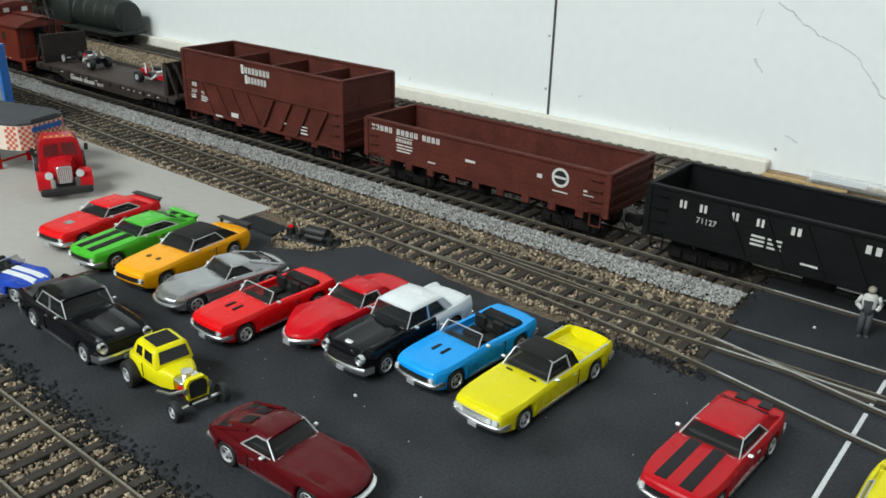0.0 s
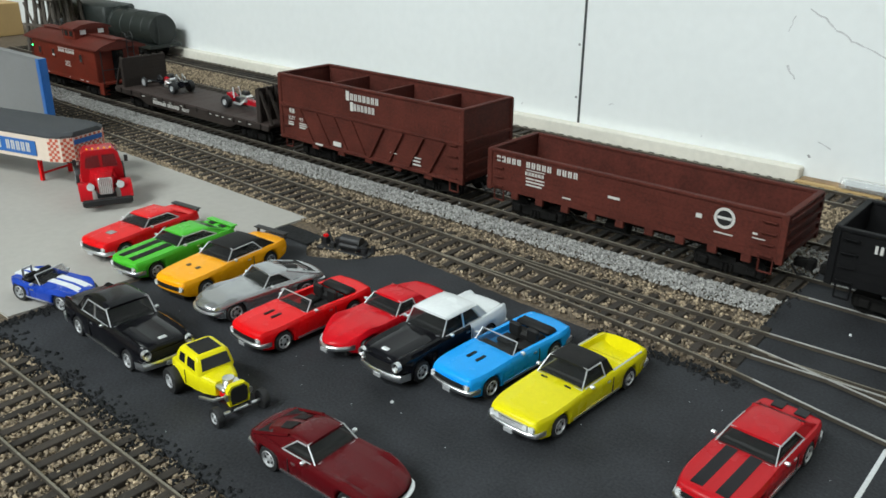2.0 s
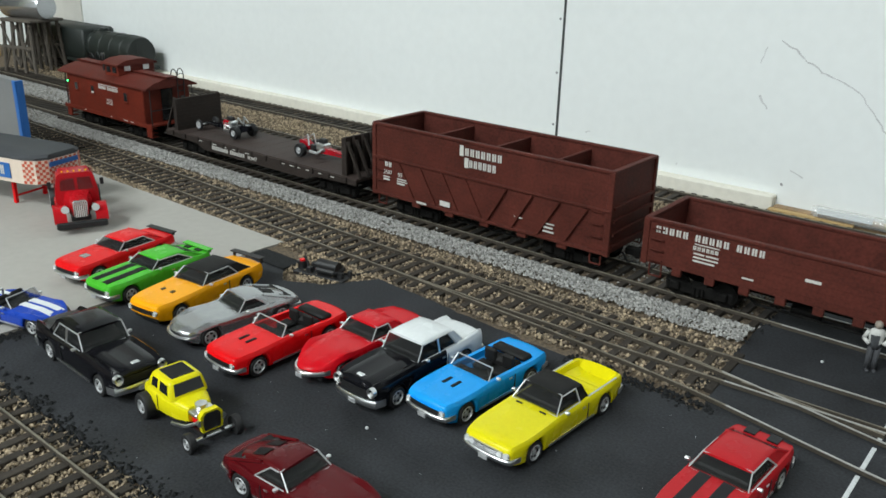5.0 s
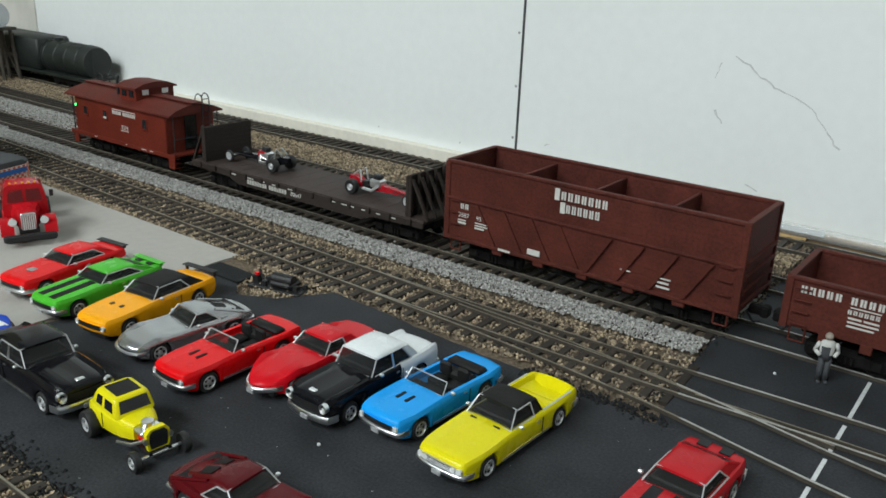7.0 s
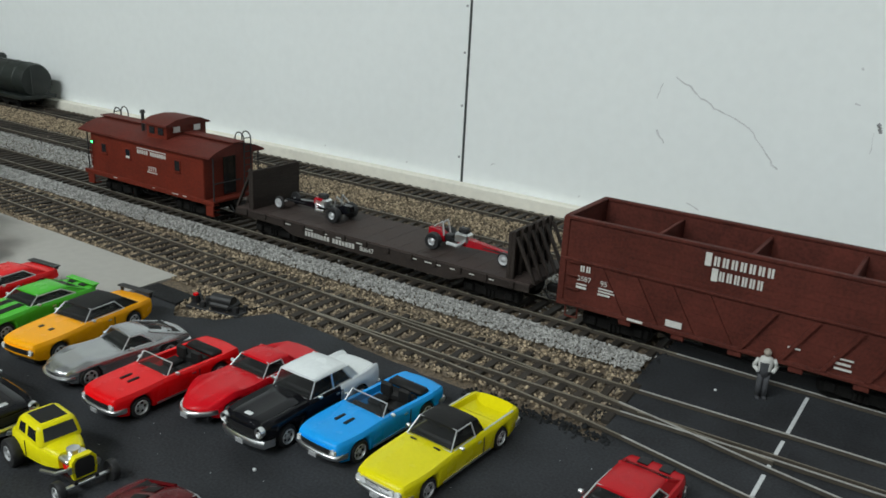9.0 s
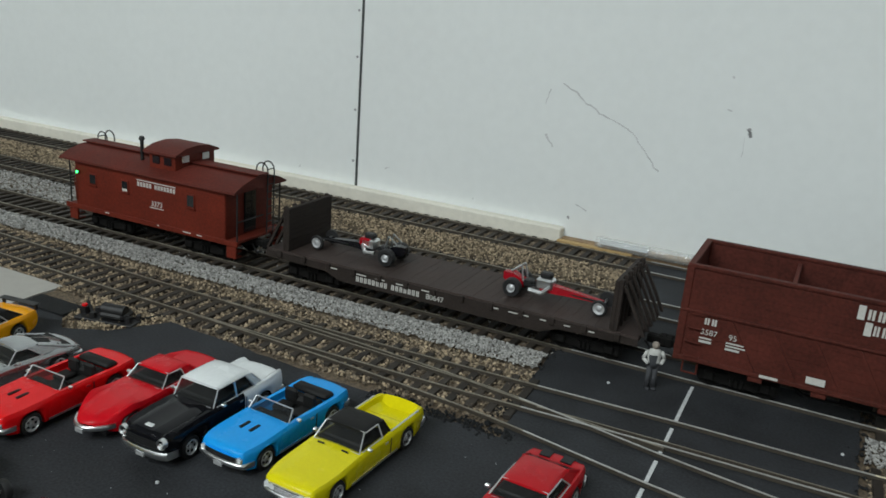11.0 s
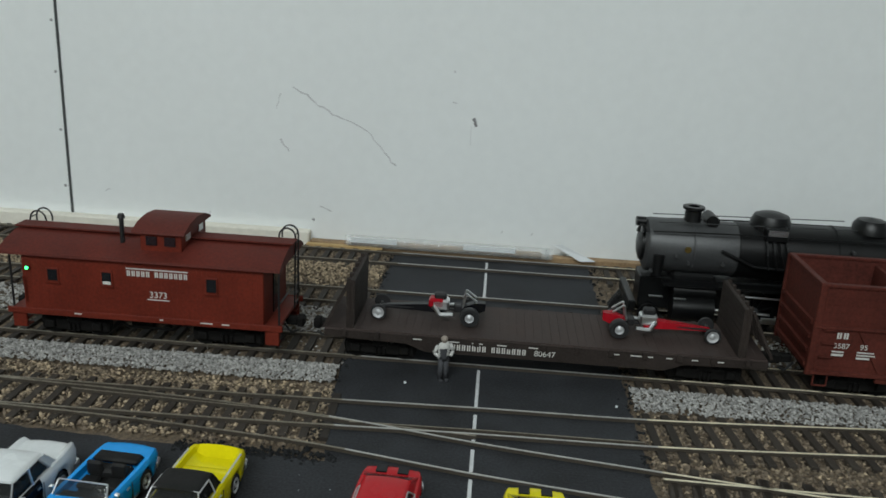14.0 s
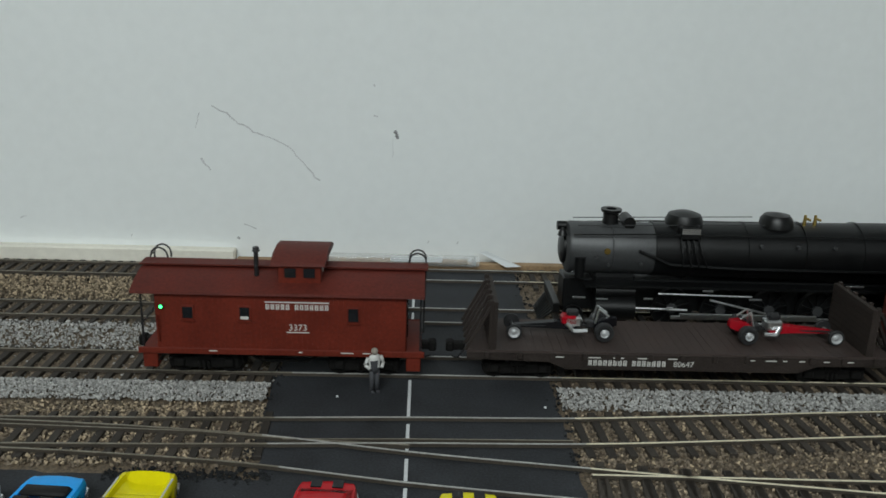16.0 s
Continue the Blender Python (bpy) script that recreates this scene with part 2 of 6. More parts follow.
SIDE = Matrix.Rotation(radians(90), 4, "X")  # writing that faces the front side (-y)

# ---- the room and the wall behind the layout ----
WALL_Y = 12.05
structure(part("floor", B(-190, 130, -190, 14, -85, -83), M_ROOM), "plain grey floor of the train room")
structure(part("wall_south", B(-190, 130, -193, -190, -83, 119), M_ROOM), "plain pale painted room wall")
structure(part("wall_west", B(-193, -190, -190, 14, -83, 119), M_ROOM), "plain pale painted room wall")
structure(part("wall_east", B(130, 133, -190, 14, -83, 119), M_ROOM), "plain pale painted room wall")
structure(part("ceiling", B(-190, 130, -190, 14, 119, 121), M_ROOM), "plain pale ceiling")
wall = structure(part("wall_north", B(-190, 130, WALL_Y, 14, -83, 119), M_WALL), "white board wall with scuffs behind the layout")
seam = part("joint_strip", B(-20.37, -20.24, WALL_Y - 0.03, WALL_Y + 0.02, 0.2, 60), M_SEAM, wall, "dark strip over the joint of two boards")
random.seed(4)
for z in (1.9, 4.6, 7.3, 9.6):
    part("nail_head", R((-20.55, WALL_Y - 0.015, z), (-20.55, WALL_Y + 0.01, z), 0.07, seg=8), M_SCUFF, wall)


def scuff(points, width, material):
    bm = bmesh.new()
    for (xa, za), (xb, zb) in zip(points, points[1:]):
        d = Vector((xb - xa, 0, zb - za))
        n = Vector((-d.z, 0, d.x)).normalized() * width * random.uniform(0.5, 1.1)
        a, b = Vector((xa, WALL_Y - 0.012, za)), Vector((xb, WALL_Y - 0.012, zb))
        slab(bm, [a - n * 0.4, b - n * 0.4, b + n * 0.4, a + n * 0.4], 0.006)
    part("scuff_mark", bm, material, wall)


def wander(x0, z0, x1, z1, n, amount):
    return [(x0 + (x1 - x0) * i / n + random.uniform(-amount, amount), z0 + (z1 - z0) * i / n + random.uniform(-amount, amount)) for i in range(n + 1)]


scuff(wander(-9.4, 7.3, -7.6, 6.1, 9, 0.06), 0.09, M_SCUFF2)
scuff(wander(-7.6, 6.1, -6.0, 5.5, 7, 0.06), 0.08, M_SCUFF2)
scuff(wander(-6.0, 5.5, -4.6, 3.9, 8, 0.07), 0.08, M_SCUFF2)
scuff(wander(-10.0, 6.9, -10.2, 6.2, 4, 0.03), 0.06, M_SCUFF2)
scuff(wander(-10.0, 4.8, -9.6, 4.3, 4, 0.04), 0.12, M_SCUFF2)
scuff(wander(-1.1, 6.35, -0.95, 5.95, 4, 0.05), 0.20, M_SCUFF)
scuff(wander(-1.2, 5.95, -1.2, 5.1, 4, 0.02), 0.03, M_SCUFF2)
scuff(wander(-2.1, 8.4, -2.05, 8.3, 1, 0.0), 0.09, M_SCUFF2)
scuff(wander(-2.1, 7.0, -1.9, 6.95, 1, 0.0), 0.08, M_SCUFF2)
scuff(wander(-8.5, 1.1, -8.4, 1.0, 1, 0.0), 0.12, M_SCUFF)
scuff(wander(-8.2, 1.75, -7.6, 1.5, 3, 0.03), 0.06, M_SCUFF2)
scuff(wander(-18.6, 1.8, -18.3, 1.9, 2, 0.03), 0.06, M_SCUFF2)
for x in (-30.0, -24.0, -13.5, 0.5, 1.9):
    scuff([(x, 1.0), (x + 0.06, 1.12)], 0.08, M_SCUFF2)
# beyond the end of the white boards
structure(part("wall_corner", B(-79, -68.2, WALL_Y - 0.12, WALL_Y - 0.004, -0.1, 60), M_MARBLE), "veined pale sheet beside the white board")
structure(part("wall_end", B(-100, -98, -70, WALL_Y - 0.13, -0.1, 60), M_OLIVE), "olive green end wall of the room")

ledge = structure(part("baseboard", B(-68, -8.55, 11.46, WALL_Y - 0.004, -0.1, 0.59, bevel=0.06), M_LEDGE), "cream strip along the foot of the wall")
plank = tagged(part("wood_strip", B(-8.5, 26, 11.5, 11.98, -0.1, 0.16, bevel=0.02), M_WOOD), "thin raw wooden strip along the foot of the wall", "strip")

# ---- ground ----
ground = structure(part("ground", B(-100, 90, -60, WALL_Y - 0.004, -0.6, -0.09), M_SOIL), "brown gravel bed of the model railway")


def sheet(pts, z0, z1, material, name, jitter=0.06, step=0.35):
    out = []
    for a, b in zip(pts, pts[1:] + pts[:1]):
        a, b = Vector((*a, 0)), Vector((*b, 0))
        n = max(1, int((b - a).length / step))
        for i in range(n):
            p = a.lerp(b, i / n)
            w = jitter * (noise.noise(p * 1.7) + 0.6 * noise.noise(p * 5))
            d = (b - a).normalized()
            out.append(Vector((p.x - d.y * w, p.y + d.x * w, z1)))
    bm = bmesh.new()
    loft(bm, [out, [Vector((p.x, p.y, z0)) for p in out]])
    return part(name, bm, material)


LOT = [(-20.75, -17.85), (4.7, -17.9), (4.62, -8), (4.55, 11.05), (-4.4, 11.05), (-4.4, 6), (-4.5, -3), (-3.9, -6.9), (-8, -6.75), (-12.5, -6.45), (-15.9, -6.2),
       (-16.3, -6.9), (-17.0, -7.9), (-18.2, -8.5), (-18.9, -7.9), (-19.1, -6.95), (-21.0, -6.95), (-20.55, -12)]
asphalt = structure(sheet(LOT, -0.3, 0.0, M_ASPH, "road", 0.12), "dark asphalt sheet of the car park and level crossing")
board = structure(sheet([(-21.1, -6.0), (-60, -5.75), (-60, -17.3), (-21.2, -17.25), (-20.9, -13), (-21.15, -7.0)], -0.3, -0.012, M_BOARD, "pavement", 0.0), "pale grey cardboard forecourt under the truck")

line = thing("road_line", -0.07, 0, 0, 0, "painted white centre line across the dark road", "road marking")
for y0, y1 in ((10.75, 11.0), (9.5, 10.5), (5.75, 9.1), (4.4, 5.4), (0.95, 3.95), (-3.4, -0.8), (-4.65, -3.8), (-5.45, -4.95), (-6.85, -5.75), (-17.5, -7.2)):
    part("paint_stroke", B(-0.05, 0.05, y0, y1, 0.003, 0.012), M_LINE, line)


# ---- tracks ----
def rail_lines(yc, x0, x1, off, step=1.0):
    n = max(2, int((x1 - x0) / step))
    out = []
    for i in range(n + 1):
        x = x0 + (x1 - x0) * i / n
        d = (yc(x + 0.05) - yc(x - 0.05)) / 0.1
        l = math.hypot(1, d)
        out.append((x - off * d / l, yc(x) + off / l))
    return out


def strip(line_pts, w, z0, z1):
    bm = bmesh.new()
    rings = []
    for i, (x, y) in enumerate(line_pts):
        xa, ya = line_pts[max(0, i - 1)]
        xb, yb = line_pts[min(len(line_pts) - 1, i + 1)]
        d = Vector((xb - xa, yb - ya, 0)).normalized() * (w / 2)
        rings.append([(x - d.y, y + d.x, z0), (x + d.y, y - d.x, z0), (x + d.y, y - d.x, z1), (x - d.y, y + d.x, z1)])
    return loft(bm, rings)


tie_bm = B(-0.12, 0.12, -1.3, 1.3, -0.12, 0.05, bevel=0.015)
tie_bm.transform(Matrix.Scale(S, 4))
TIE = bpy.data.meshes.new("tie")
tie_bm.to_mesh(TIE)
tie_bm.free()
TIE.materials.append(M_TIE)
tie_jobs = []


def track(yc, x0, x1, label, skip=(-4.6, 4.8), ties=True, top=0.15):
    ob = thing("railway_track", 0, 0, 0, 0, label, "track", "tracks of the layout")
    for side in (-1, 1):
        pts = rail_lines(yc, x0, x1, side * 0.7575)
        r = part("rail", strip(pts, 0.05, 0.02, top - 0.024), M_RAILD, ob)
        # Same rail throughout; the eastern run carries its yellowish reflection as colour.
        for xa, xb, mm, what in ((-99, -4.4, M_RAIL, "dull worn rail head"), (-4.4, 4.3, M_RAILS, "polished rail head in the road"), (4.3, 99, M_RAILB, "rail head with a yellowish reflection put into its colour")):
            run = [q for k, q in enumerate(pts) if xa <= q[0] < xb or (k and xa <= pts[k - 1][0] < xb)]
            if len(run) > 1:
                part("rail_head", strip(run, 0.046, top - 0.024, top), mm, r, what)
    if ties:
        tie_jobs.append((ob, yc, x0, x1, skip))
    return ob


def smooth_curve(knots):
    xs, ys = [k[0] for k in knots], [k[1] for k in knots]

    def f(x):
        if x <= xs[0]:
            return ys[0] + (x - xs[0]) * (ys[1] - ys[0]) / (xs[1] - xs[0])
        if x >= xs[-1]:
            return ys[-1] + (x - xs[-1]) * (ys[-1] - ys[-2]) / (xs[-1] - xs[-2])
        i = max(k for k in range(len(xs) - 1) if xs[k] <= x)
        h = xs[i + 1] - xs[i]
        sl = [(ys[min(k + 1, len(xs) - 1)] - ys[max(k - 1, 0)]) / (xs[min(k + 1, len(xs) - 1)] - xs[max(k - 1, 0)]) for k in (i, i + 1)]
        u = (x - xs[i]) / h
        return (2 * u**3 - 3 * u**2 + 1) * ys[i] + (u**3 - 2 * u**2 + u) * h * sl[0] + (3 * u**2 - 2 * u**3) * ys[i + 1] + (u**3 - u**2) * h * sl[1]
    return f


Y_T, Y_T2, Y_T3, Y_F = 0.1, 4.87, 9.93, -19.3
Y_A = smooth_curve([(-70, -3.3), (-38, -4.05), (-28, -4.4), (-16, -4.75), (-8, -4.65), (-3.6, -4.5), (0, -4.36), (5, -4.25), (9, -3.95), (13.5, -3.55), (20, -3.1), (30, -2.7)])
Y_B = smooth_curve([(-16, -4.75), (-10, -5.0), (-5.4, -5.4), (-3.6, -5.66), (0, -6.35), (4.5, -7.0), (9, -7.6), (16, -8.5)])
Y_D = smooth_curve([(4.9, -7.36), (9, -7.42), (15, -7.5), (30, -7.7)])
track(lambda x: Y_T, -70, 30, "straight main track with dark ties, carrying the freight train")
track(lambda x: Y_T2, -70, 34, "straight second track with dark ties behind the main track", top=0.15)
track(lambda x: Y_T3, -75, 34, "straight rear track along the foot of the wall", top=0.15)
track(Y_A, -66, 28, "weathered track with tan ballast along the car park", skip=(-4.2, 4.9))
track(Y_B, -15.5, 16, "diverging rails of the turnout across the road", skip=(-20, 4.9), top=0.145)
track(Y_D, 4.9, 28, "siding track with brown ballast beside the road", top=0.145)
track(lambda x: Y_F, -40, 6, "near track with wooden ties and tan ballast", skip=(50, 51))
# rails inside the turnout
frog = thing("turnout_rail", 0, 0, 0, 0, "short closure rails of the turnout in the road", "rail")
for pts in ([(-12, -4.35), (-6, -4.62), (-3.4, -4.95), (0, -5.2)], [(-3.6, -4.98), (0, -4.86), (4.7, -4.8)]):
    r = part("closure_rail", strip(pts, 0.045, 0.0, 0.115), M_RAILD, frog)
    part("rail_head", strip(pts, 0.036, 0.115, 0.13), M_RAIL, r, "bright worn rail head")


# ---- gravel: many small stones, joined ----
def in_lot(x, y, grow=0.0):
    c = False
    for (xa, ya), (xb, yb) in zip(LOT, LOT[1:] + LOT[:1]):
        if (ya > y) != (yb > y) and x < (xb - xa) * (y - ya) / (yb - ya) + xa:
            c = not c
    return c


OCT = np.array([(1, 0, 0), (-1, 0, 0), (0, 1, 0), (0, -1, 0), (0, 0, 1), (0, 0, -1)], float)
OCF = np.array([(0, 2, 4), (2, 1, 4), (1, 3, 4), (3, 0, 4), (2, 0, 5), (1, 2, 5), (3, 1, 5), (0, 3, 5)])


def gravel(name, areas, size, material, label, rng):
    pts = []
    for x0, x1, y0, y1, density, height in areas:
        n = int((x1 - x0) * (y1 - y0) * density)
        p = rng.uniform((x0, y0, 0), (x1, y1, 1), (n, 3))
        p[:, 2] = height(p[:, 0], p[:, 1]) + p[:, 2] * 0.05
        pts.append(p)
    p = np.concatenate(pts)
    keep = np.array([not in_lot(x, y) for x, y in p[:, :2]])
    keep &= ~((p[:, 0] < -21.1) & (p[:, 1] > -17.2) & (p[:, 1] < -5.95))
    p = p[keep]
    n = len(p)
    v = OCT[None] * rng.uniform(0.55, 1.25, (n, 6, 1)) + rng.normal(0, 0.18, (n, 6, 3))
    q = rng.normal(size=(n, 4))
    q /= np.linalg.norm(q, axis=1)[:, None]
    w, a, b, c = q.T
    rot = np.stack([np.stack([1 - 2 * (b * b + c * c), 2 * (a * b - c * w), 2 * (a * c + b * w)], -1),
                    np.stack([2 * (a * b + c * w), 1 - 2 * (a * a + c * c), 2 * (b * c - a * w)], -1),
                    np.stack([2 * (a * c - b * w), 2 * (b * c + a * w), 1 - 2 * (a * a + b * b)], -1)], 1)
    v = np.einsum("nij,nkj->nki", rot, v) * (size * rng.uniform(0.6, 1.3, (n, 1, 1)))
    v = (v + p[:, None]) * S
    f = (OCF[None] + 6 * np.arange(n)[:, None, None]).reshape(-1, 3)
    me = bpy.data.meshes.new(name)
    me.from_pydata(v.reshape(-1, 3).tolist(), [], f.tolist())
    me.materials.append(material)
    return tagged(new(name, me), label, "gravel", "", "stuff")


rng = np.random.default_rng(7)
flat = lambda h: (lambda x, y: 0 * x + h)
ridge = lambda mid, half, h: (lambda x, y: h * np.clip(1.15 - ((y - mid) / half) ** 2, 0, 1) - 0.03)
gravel("grey_ballast", [(-48, -4.55, -2.6, -1.3, 300, ridge(-1.95, 0.8, 0.12)), (4.75, 22, -2.75, -1.3, 230, ridge(-2.0, 0.85, 0.10)),
                        (-70, -48, -2.6, -1.08, 120, ridge(-1.75, 1.0, 0.13)), (-70, -4.5, 1.2, 3.7, 110, ridge(2.4, 1.4, 0.08)), (4.8, 24, 1.2, 3.7, 60, flat(-0.02)),
                        (-70, -4.5, -1.1, 1.3, 7, flat(-0.10))], 0.050, M_GREY, "pale grey stone ballast along the main track", rng)
gravel("tan_ballast", [(-66, -4.3, -6.25, -2.65, 46, flat(-0.045)), (-66, -4.3, -3.4, -2.65, 36, flat(-0.05)), (-70, -4.5, 6.0, 8.9, 75, ridge(7.4, 1.7, 0.12)),
                       (-40, 6, -20.7, -17.9, 120, flat(-0.05)), (-19.5, -15.7, -8.6, -6.0, 90, flat(-0.03)), (-40, -20.5, -6.3, -5.3, 75, flat(-0.04)),
                       (4.8, 30, -8.5, -2.8, 20, flat(-0.06))], 0.058, M_TAN, "tan and cream gravel ballast between the ties", rng)
gravel("brown_ballast", [(-66, -4.3, -6.3, -2.6, 90, flat(-0.06)), (-70, -4.5, 3.7, 6.0, 60, flat(-0.08)), (-70, -4.5, 8.6, 11.3, 50, flat(-0.08)), (-70, -4.5, 6.0, 8.9, 30, flat(-0.01)),
                         (-40, 6, -21.5, -17.85, 100, flat(-0.075)), (4.8, 30, -9.5, -2.7, 100, flat(-0.07)), (4.8, 30, 3.6, 11.3, 50, flat(-0.08)),
                         (-70, -4.5, -1.1, 1.3, 30, flat(-0.11)), (4.8, 30, -1.1, 1.3, 30, flat(-0.11))], 0.058, M_BROWN, "dark brown gravel under the tracks", rng)


def crumbs():
    pts = []
    r = random.Random(9)
    for i in range(2600):
        e = r.random()
        if e < 0.62:
            p = (r.uniform(-20.8, 2), -17.95 + r.gauss(0, 0.24))
        elif e < 0.72:
            p = (-20.75 + r.gauss(0, 0.12), r.uniform(-17.9, -15.5))
        elif e < 0.86:
            p = (r.uniform(-8, -3.6), -6.75 + r.gauss(0, 0.16))
        else:
            p = (r.choice((-4.45, 4.65)) + r.gauss(0, 0.12), r.uniform(-6.5, 11))
        pts.append((*p, -0.03 + abs(r.gauss(0, 0.03))))
    bm = bmesh.new()
    verts, faces = [], []
    for k, p in enumerate(pts):
        s = r.uniform(0.03, 0.085)
        for o in OCT:
            verts.append([(p[i] + o[i] * s * r.uniform(0.6, 1.3)) * S for i in range(3)])
        faces += (OCF + 6 * k).tolist()
    bm.free()
    me = bpy.data.meshes.new("asphalt_crumbs")
    me.from_pydata(verts, [], faces)
    me.materials.append(M_ASPHR)
    tagged(new("asphalt_crumbs", me), "crumbled black edge of the asphalt sheet", "crumbs", "", "stuff")


crumbs()
r_ = random.Random(12)
bm = bmesh.new()
for x, y, s in ((-9.66, -13.13, 0.05), (-2.35, -2.1, 0.05), (-4.6, -14.5, 0.03), (-7.2, -15.2, 0.03), (-6.1, -14.9, 0.025), (-3.5, -15.3, 0.03), (4.2, -2.6, 0.05)):
    bmesh.ops.create_icosphere(bm, subdivisions=1, radius=s, matrix=Matrix.Translation((x, y, 0.02)))
for i in range(60):
    bmesh.ops.create_icosphere(bm, subdivisions=1, radius=r_.uniform(0.006, 0.014), matrix=Matrix.Translation((r_.uniform(-18, 4), r_.uniform(-17.5, -7.5), 0.008)))
tagged(part("grit", bm, M_LINE), "stray pale grit on the dark asphalt", "grit", "", "stuff")


# ---- clutter at the foot of the wall ----
tube = thing("plastic_tube", 0, 11.3, 0.37, 0, "clear plastic tube with paper strips, lying at the wall", "tube")
bm = bmesh.new()
for r, flip in ((0.28, 1), (0.25, -1)):
    lathe(bm, [(r, -6.6), (r, 2.6), (r * 0.8, 2.8)], Matrix.Rotation(radians(90), 4, "Y"), 20)
part("tube_wall", bm, M_CLEAR, tube, "", True)
for x0, x1 in ((-6.5, -4.3), (-1.2, 1.2)):
    part("paper_strip", B(x0, x1, -0.25, -0.2, 0.0, 0.24), M_WHITEP, tube, "white paper strip inside the tube")
part("end_cap", R((2.6, 0, 0), (2.95, 0, 0), 0.30, 0.26, seg=18), M_CLEAR, tube, "clear end cap", True)
part("filling", R((-6.5, 0.03, -0.06), (2.4, 0.03, -0.06), 0.14, seg=10), M_WOOD, tube, "brown stick inside the tube", True)
part("stopper", R((-6.75, 0, 0), (-6.5, 0, 0), 0.25, seg=18), M_CLEAR, tube, "clear stopper", True)
bm = slab(bmesh.new(), [(2.95, 11.42, 0.80), (3.3, 11.42, 0.86), (4.95, 11.3, 0.17), (4.2, 11.15, 0.17)], 0.03)
tagged(part("paper_offcut", bm, M_WHITEP), "pointed white paper offcut leaning at the wall", "paper")
part_ = tagged(part("wood_stick", B(-8.6, -5.0, 11.12, 11.38, -0.06, 0.14, bevel=0.02), M_PLY), "short tan wooden stick beside the rear track", "stick")


# ---- turnout motor and gravel patch by the orange car ----
sw = thing("switch_motor", -17.75, -7.15, 0, 12, "black turnout motor with a red lamp beside the track", "switch")
part("tie_plate", B(-0.9, 1.2, -0.45, 0.2, -0.06, 0.06, bevel=0.02), M_BLACK, sw)
part("motor_box", B(-0.1, 0.85, -0.35, 0.35, 0.05, 0.36, bevel=0.12), M_BLACK, sw)
part("solenoid", R((0.0, -0.1, 0.36), (0.8, -0.1, 0.36), 0.2, seg=14), M_BLACK, sw, "", True)
for bx_, by_, br in ((0.95, -0.2, 0.13), (-0.35, 0.12, 0.15), (-0.3, -0.25, 0.12), (1.1, 0.15, 0.1), (0.4, 0.4, 0.12)):
    part("terminal", R((bx_, by_, 0.0), (bx_, by_, 0.12 + br), br, br * 0.8, seg=8), M_BLACK, sw)
part("lever", R((-0.5, 0, 0.1), (-0.75, 0.1, 0.45), 0.05, seg=8), M_BLACK, sw)
part("lamp", R((-0.78, 0.0, 0.3), (-0.78, 0.0, 0.36), 0.10, seg=12), M_RED, sw, "red round lamp cap", True)
part("lamp_base", R((-0.78, 0.0, 0.0), (-0.78, 0.0, 0.3), 0.16, seg=10), M_BLACK, sw)
part("cable", wire(bmesh.new(), [(0.8, 0.1, 0.1), (1.2, 0.3, 0.05), (1.5, 0.9, 0.03)], 0.04), M_BLACK, sw)
ramp = tagged(part("dark_plate", B(-20.9, -18.9, -7.9, -7.0, -0.02, 0.06, bevel=0.02), M_ASPHR), "flat dark plate at the corner of the car park", "plate")


# ---- model cars ----
def wheel(parent, x, y, r, w, side, rimr=0.68):
    m = Matrix.Translation((x, y, r)) @ Matrix.Rotation(radians(90 * side), 4, "X")
    t = part("wheel", lathe(bmesh.new(), [(r * rimr, w / 2), (r * 0.93, w / 2), (r, w * 0.33), (r, -w * 0.33), (r * 0.93, -w / 2), (0.01, -w / 2)], m, 22), M_TYRE, parent, "black tyre with a bright rim", True)
    bm = lathe(bmesh.new(), [(r * rimr, w / 2 - 0.005), (r * rimr * 0.9, w / 2 + 0.01), (r * rimr * 0.78, w * 0.28), (r * 0.2, w * 0.34), (r * 0.16, w / 2), (0.005, w / 2)], m, 20)
    part("rim", bm, M_TRIM, t, "chrome wheel rim", True, 25)
    bm = bmesh.new()
    for k in range(5):
        a = 2 * math.pi * (k + 0.25) / 5
        box(bm, -0.035, 0.035, r * 0.3, r * rimr * 0.72, 0, w * 0.33 + 0.012, m=m @ Matrix.Rotation(a, 4, "Z"))
    part("rim_slot", bm, M_BLACK, t)
    return t


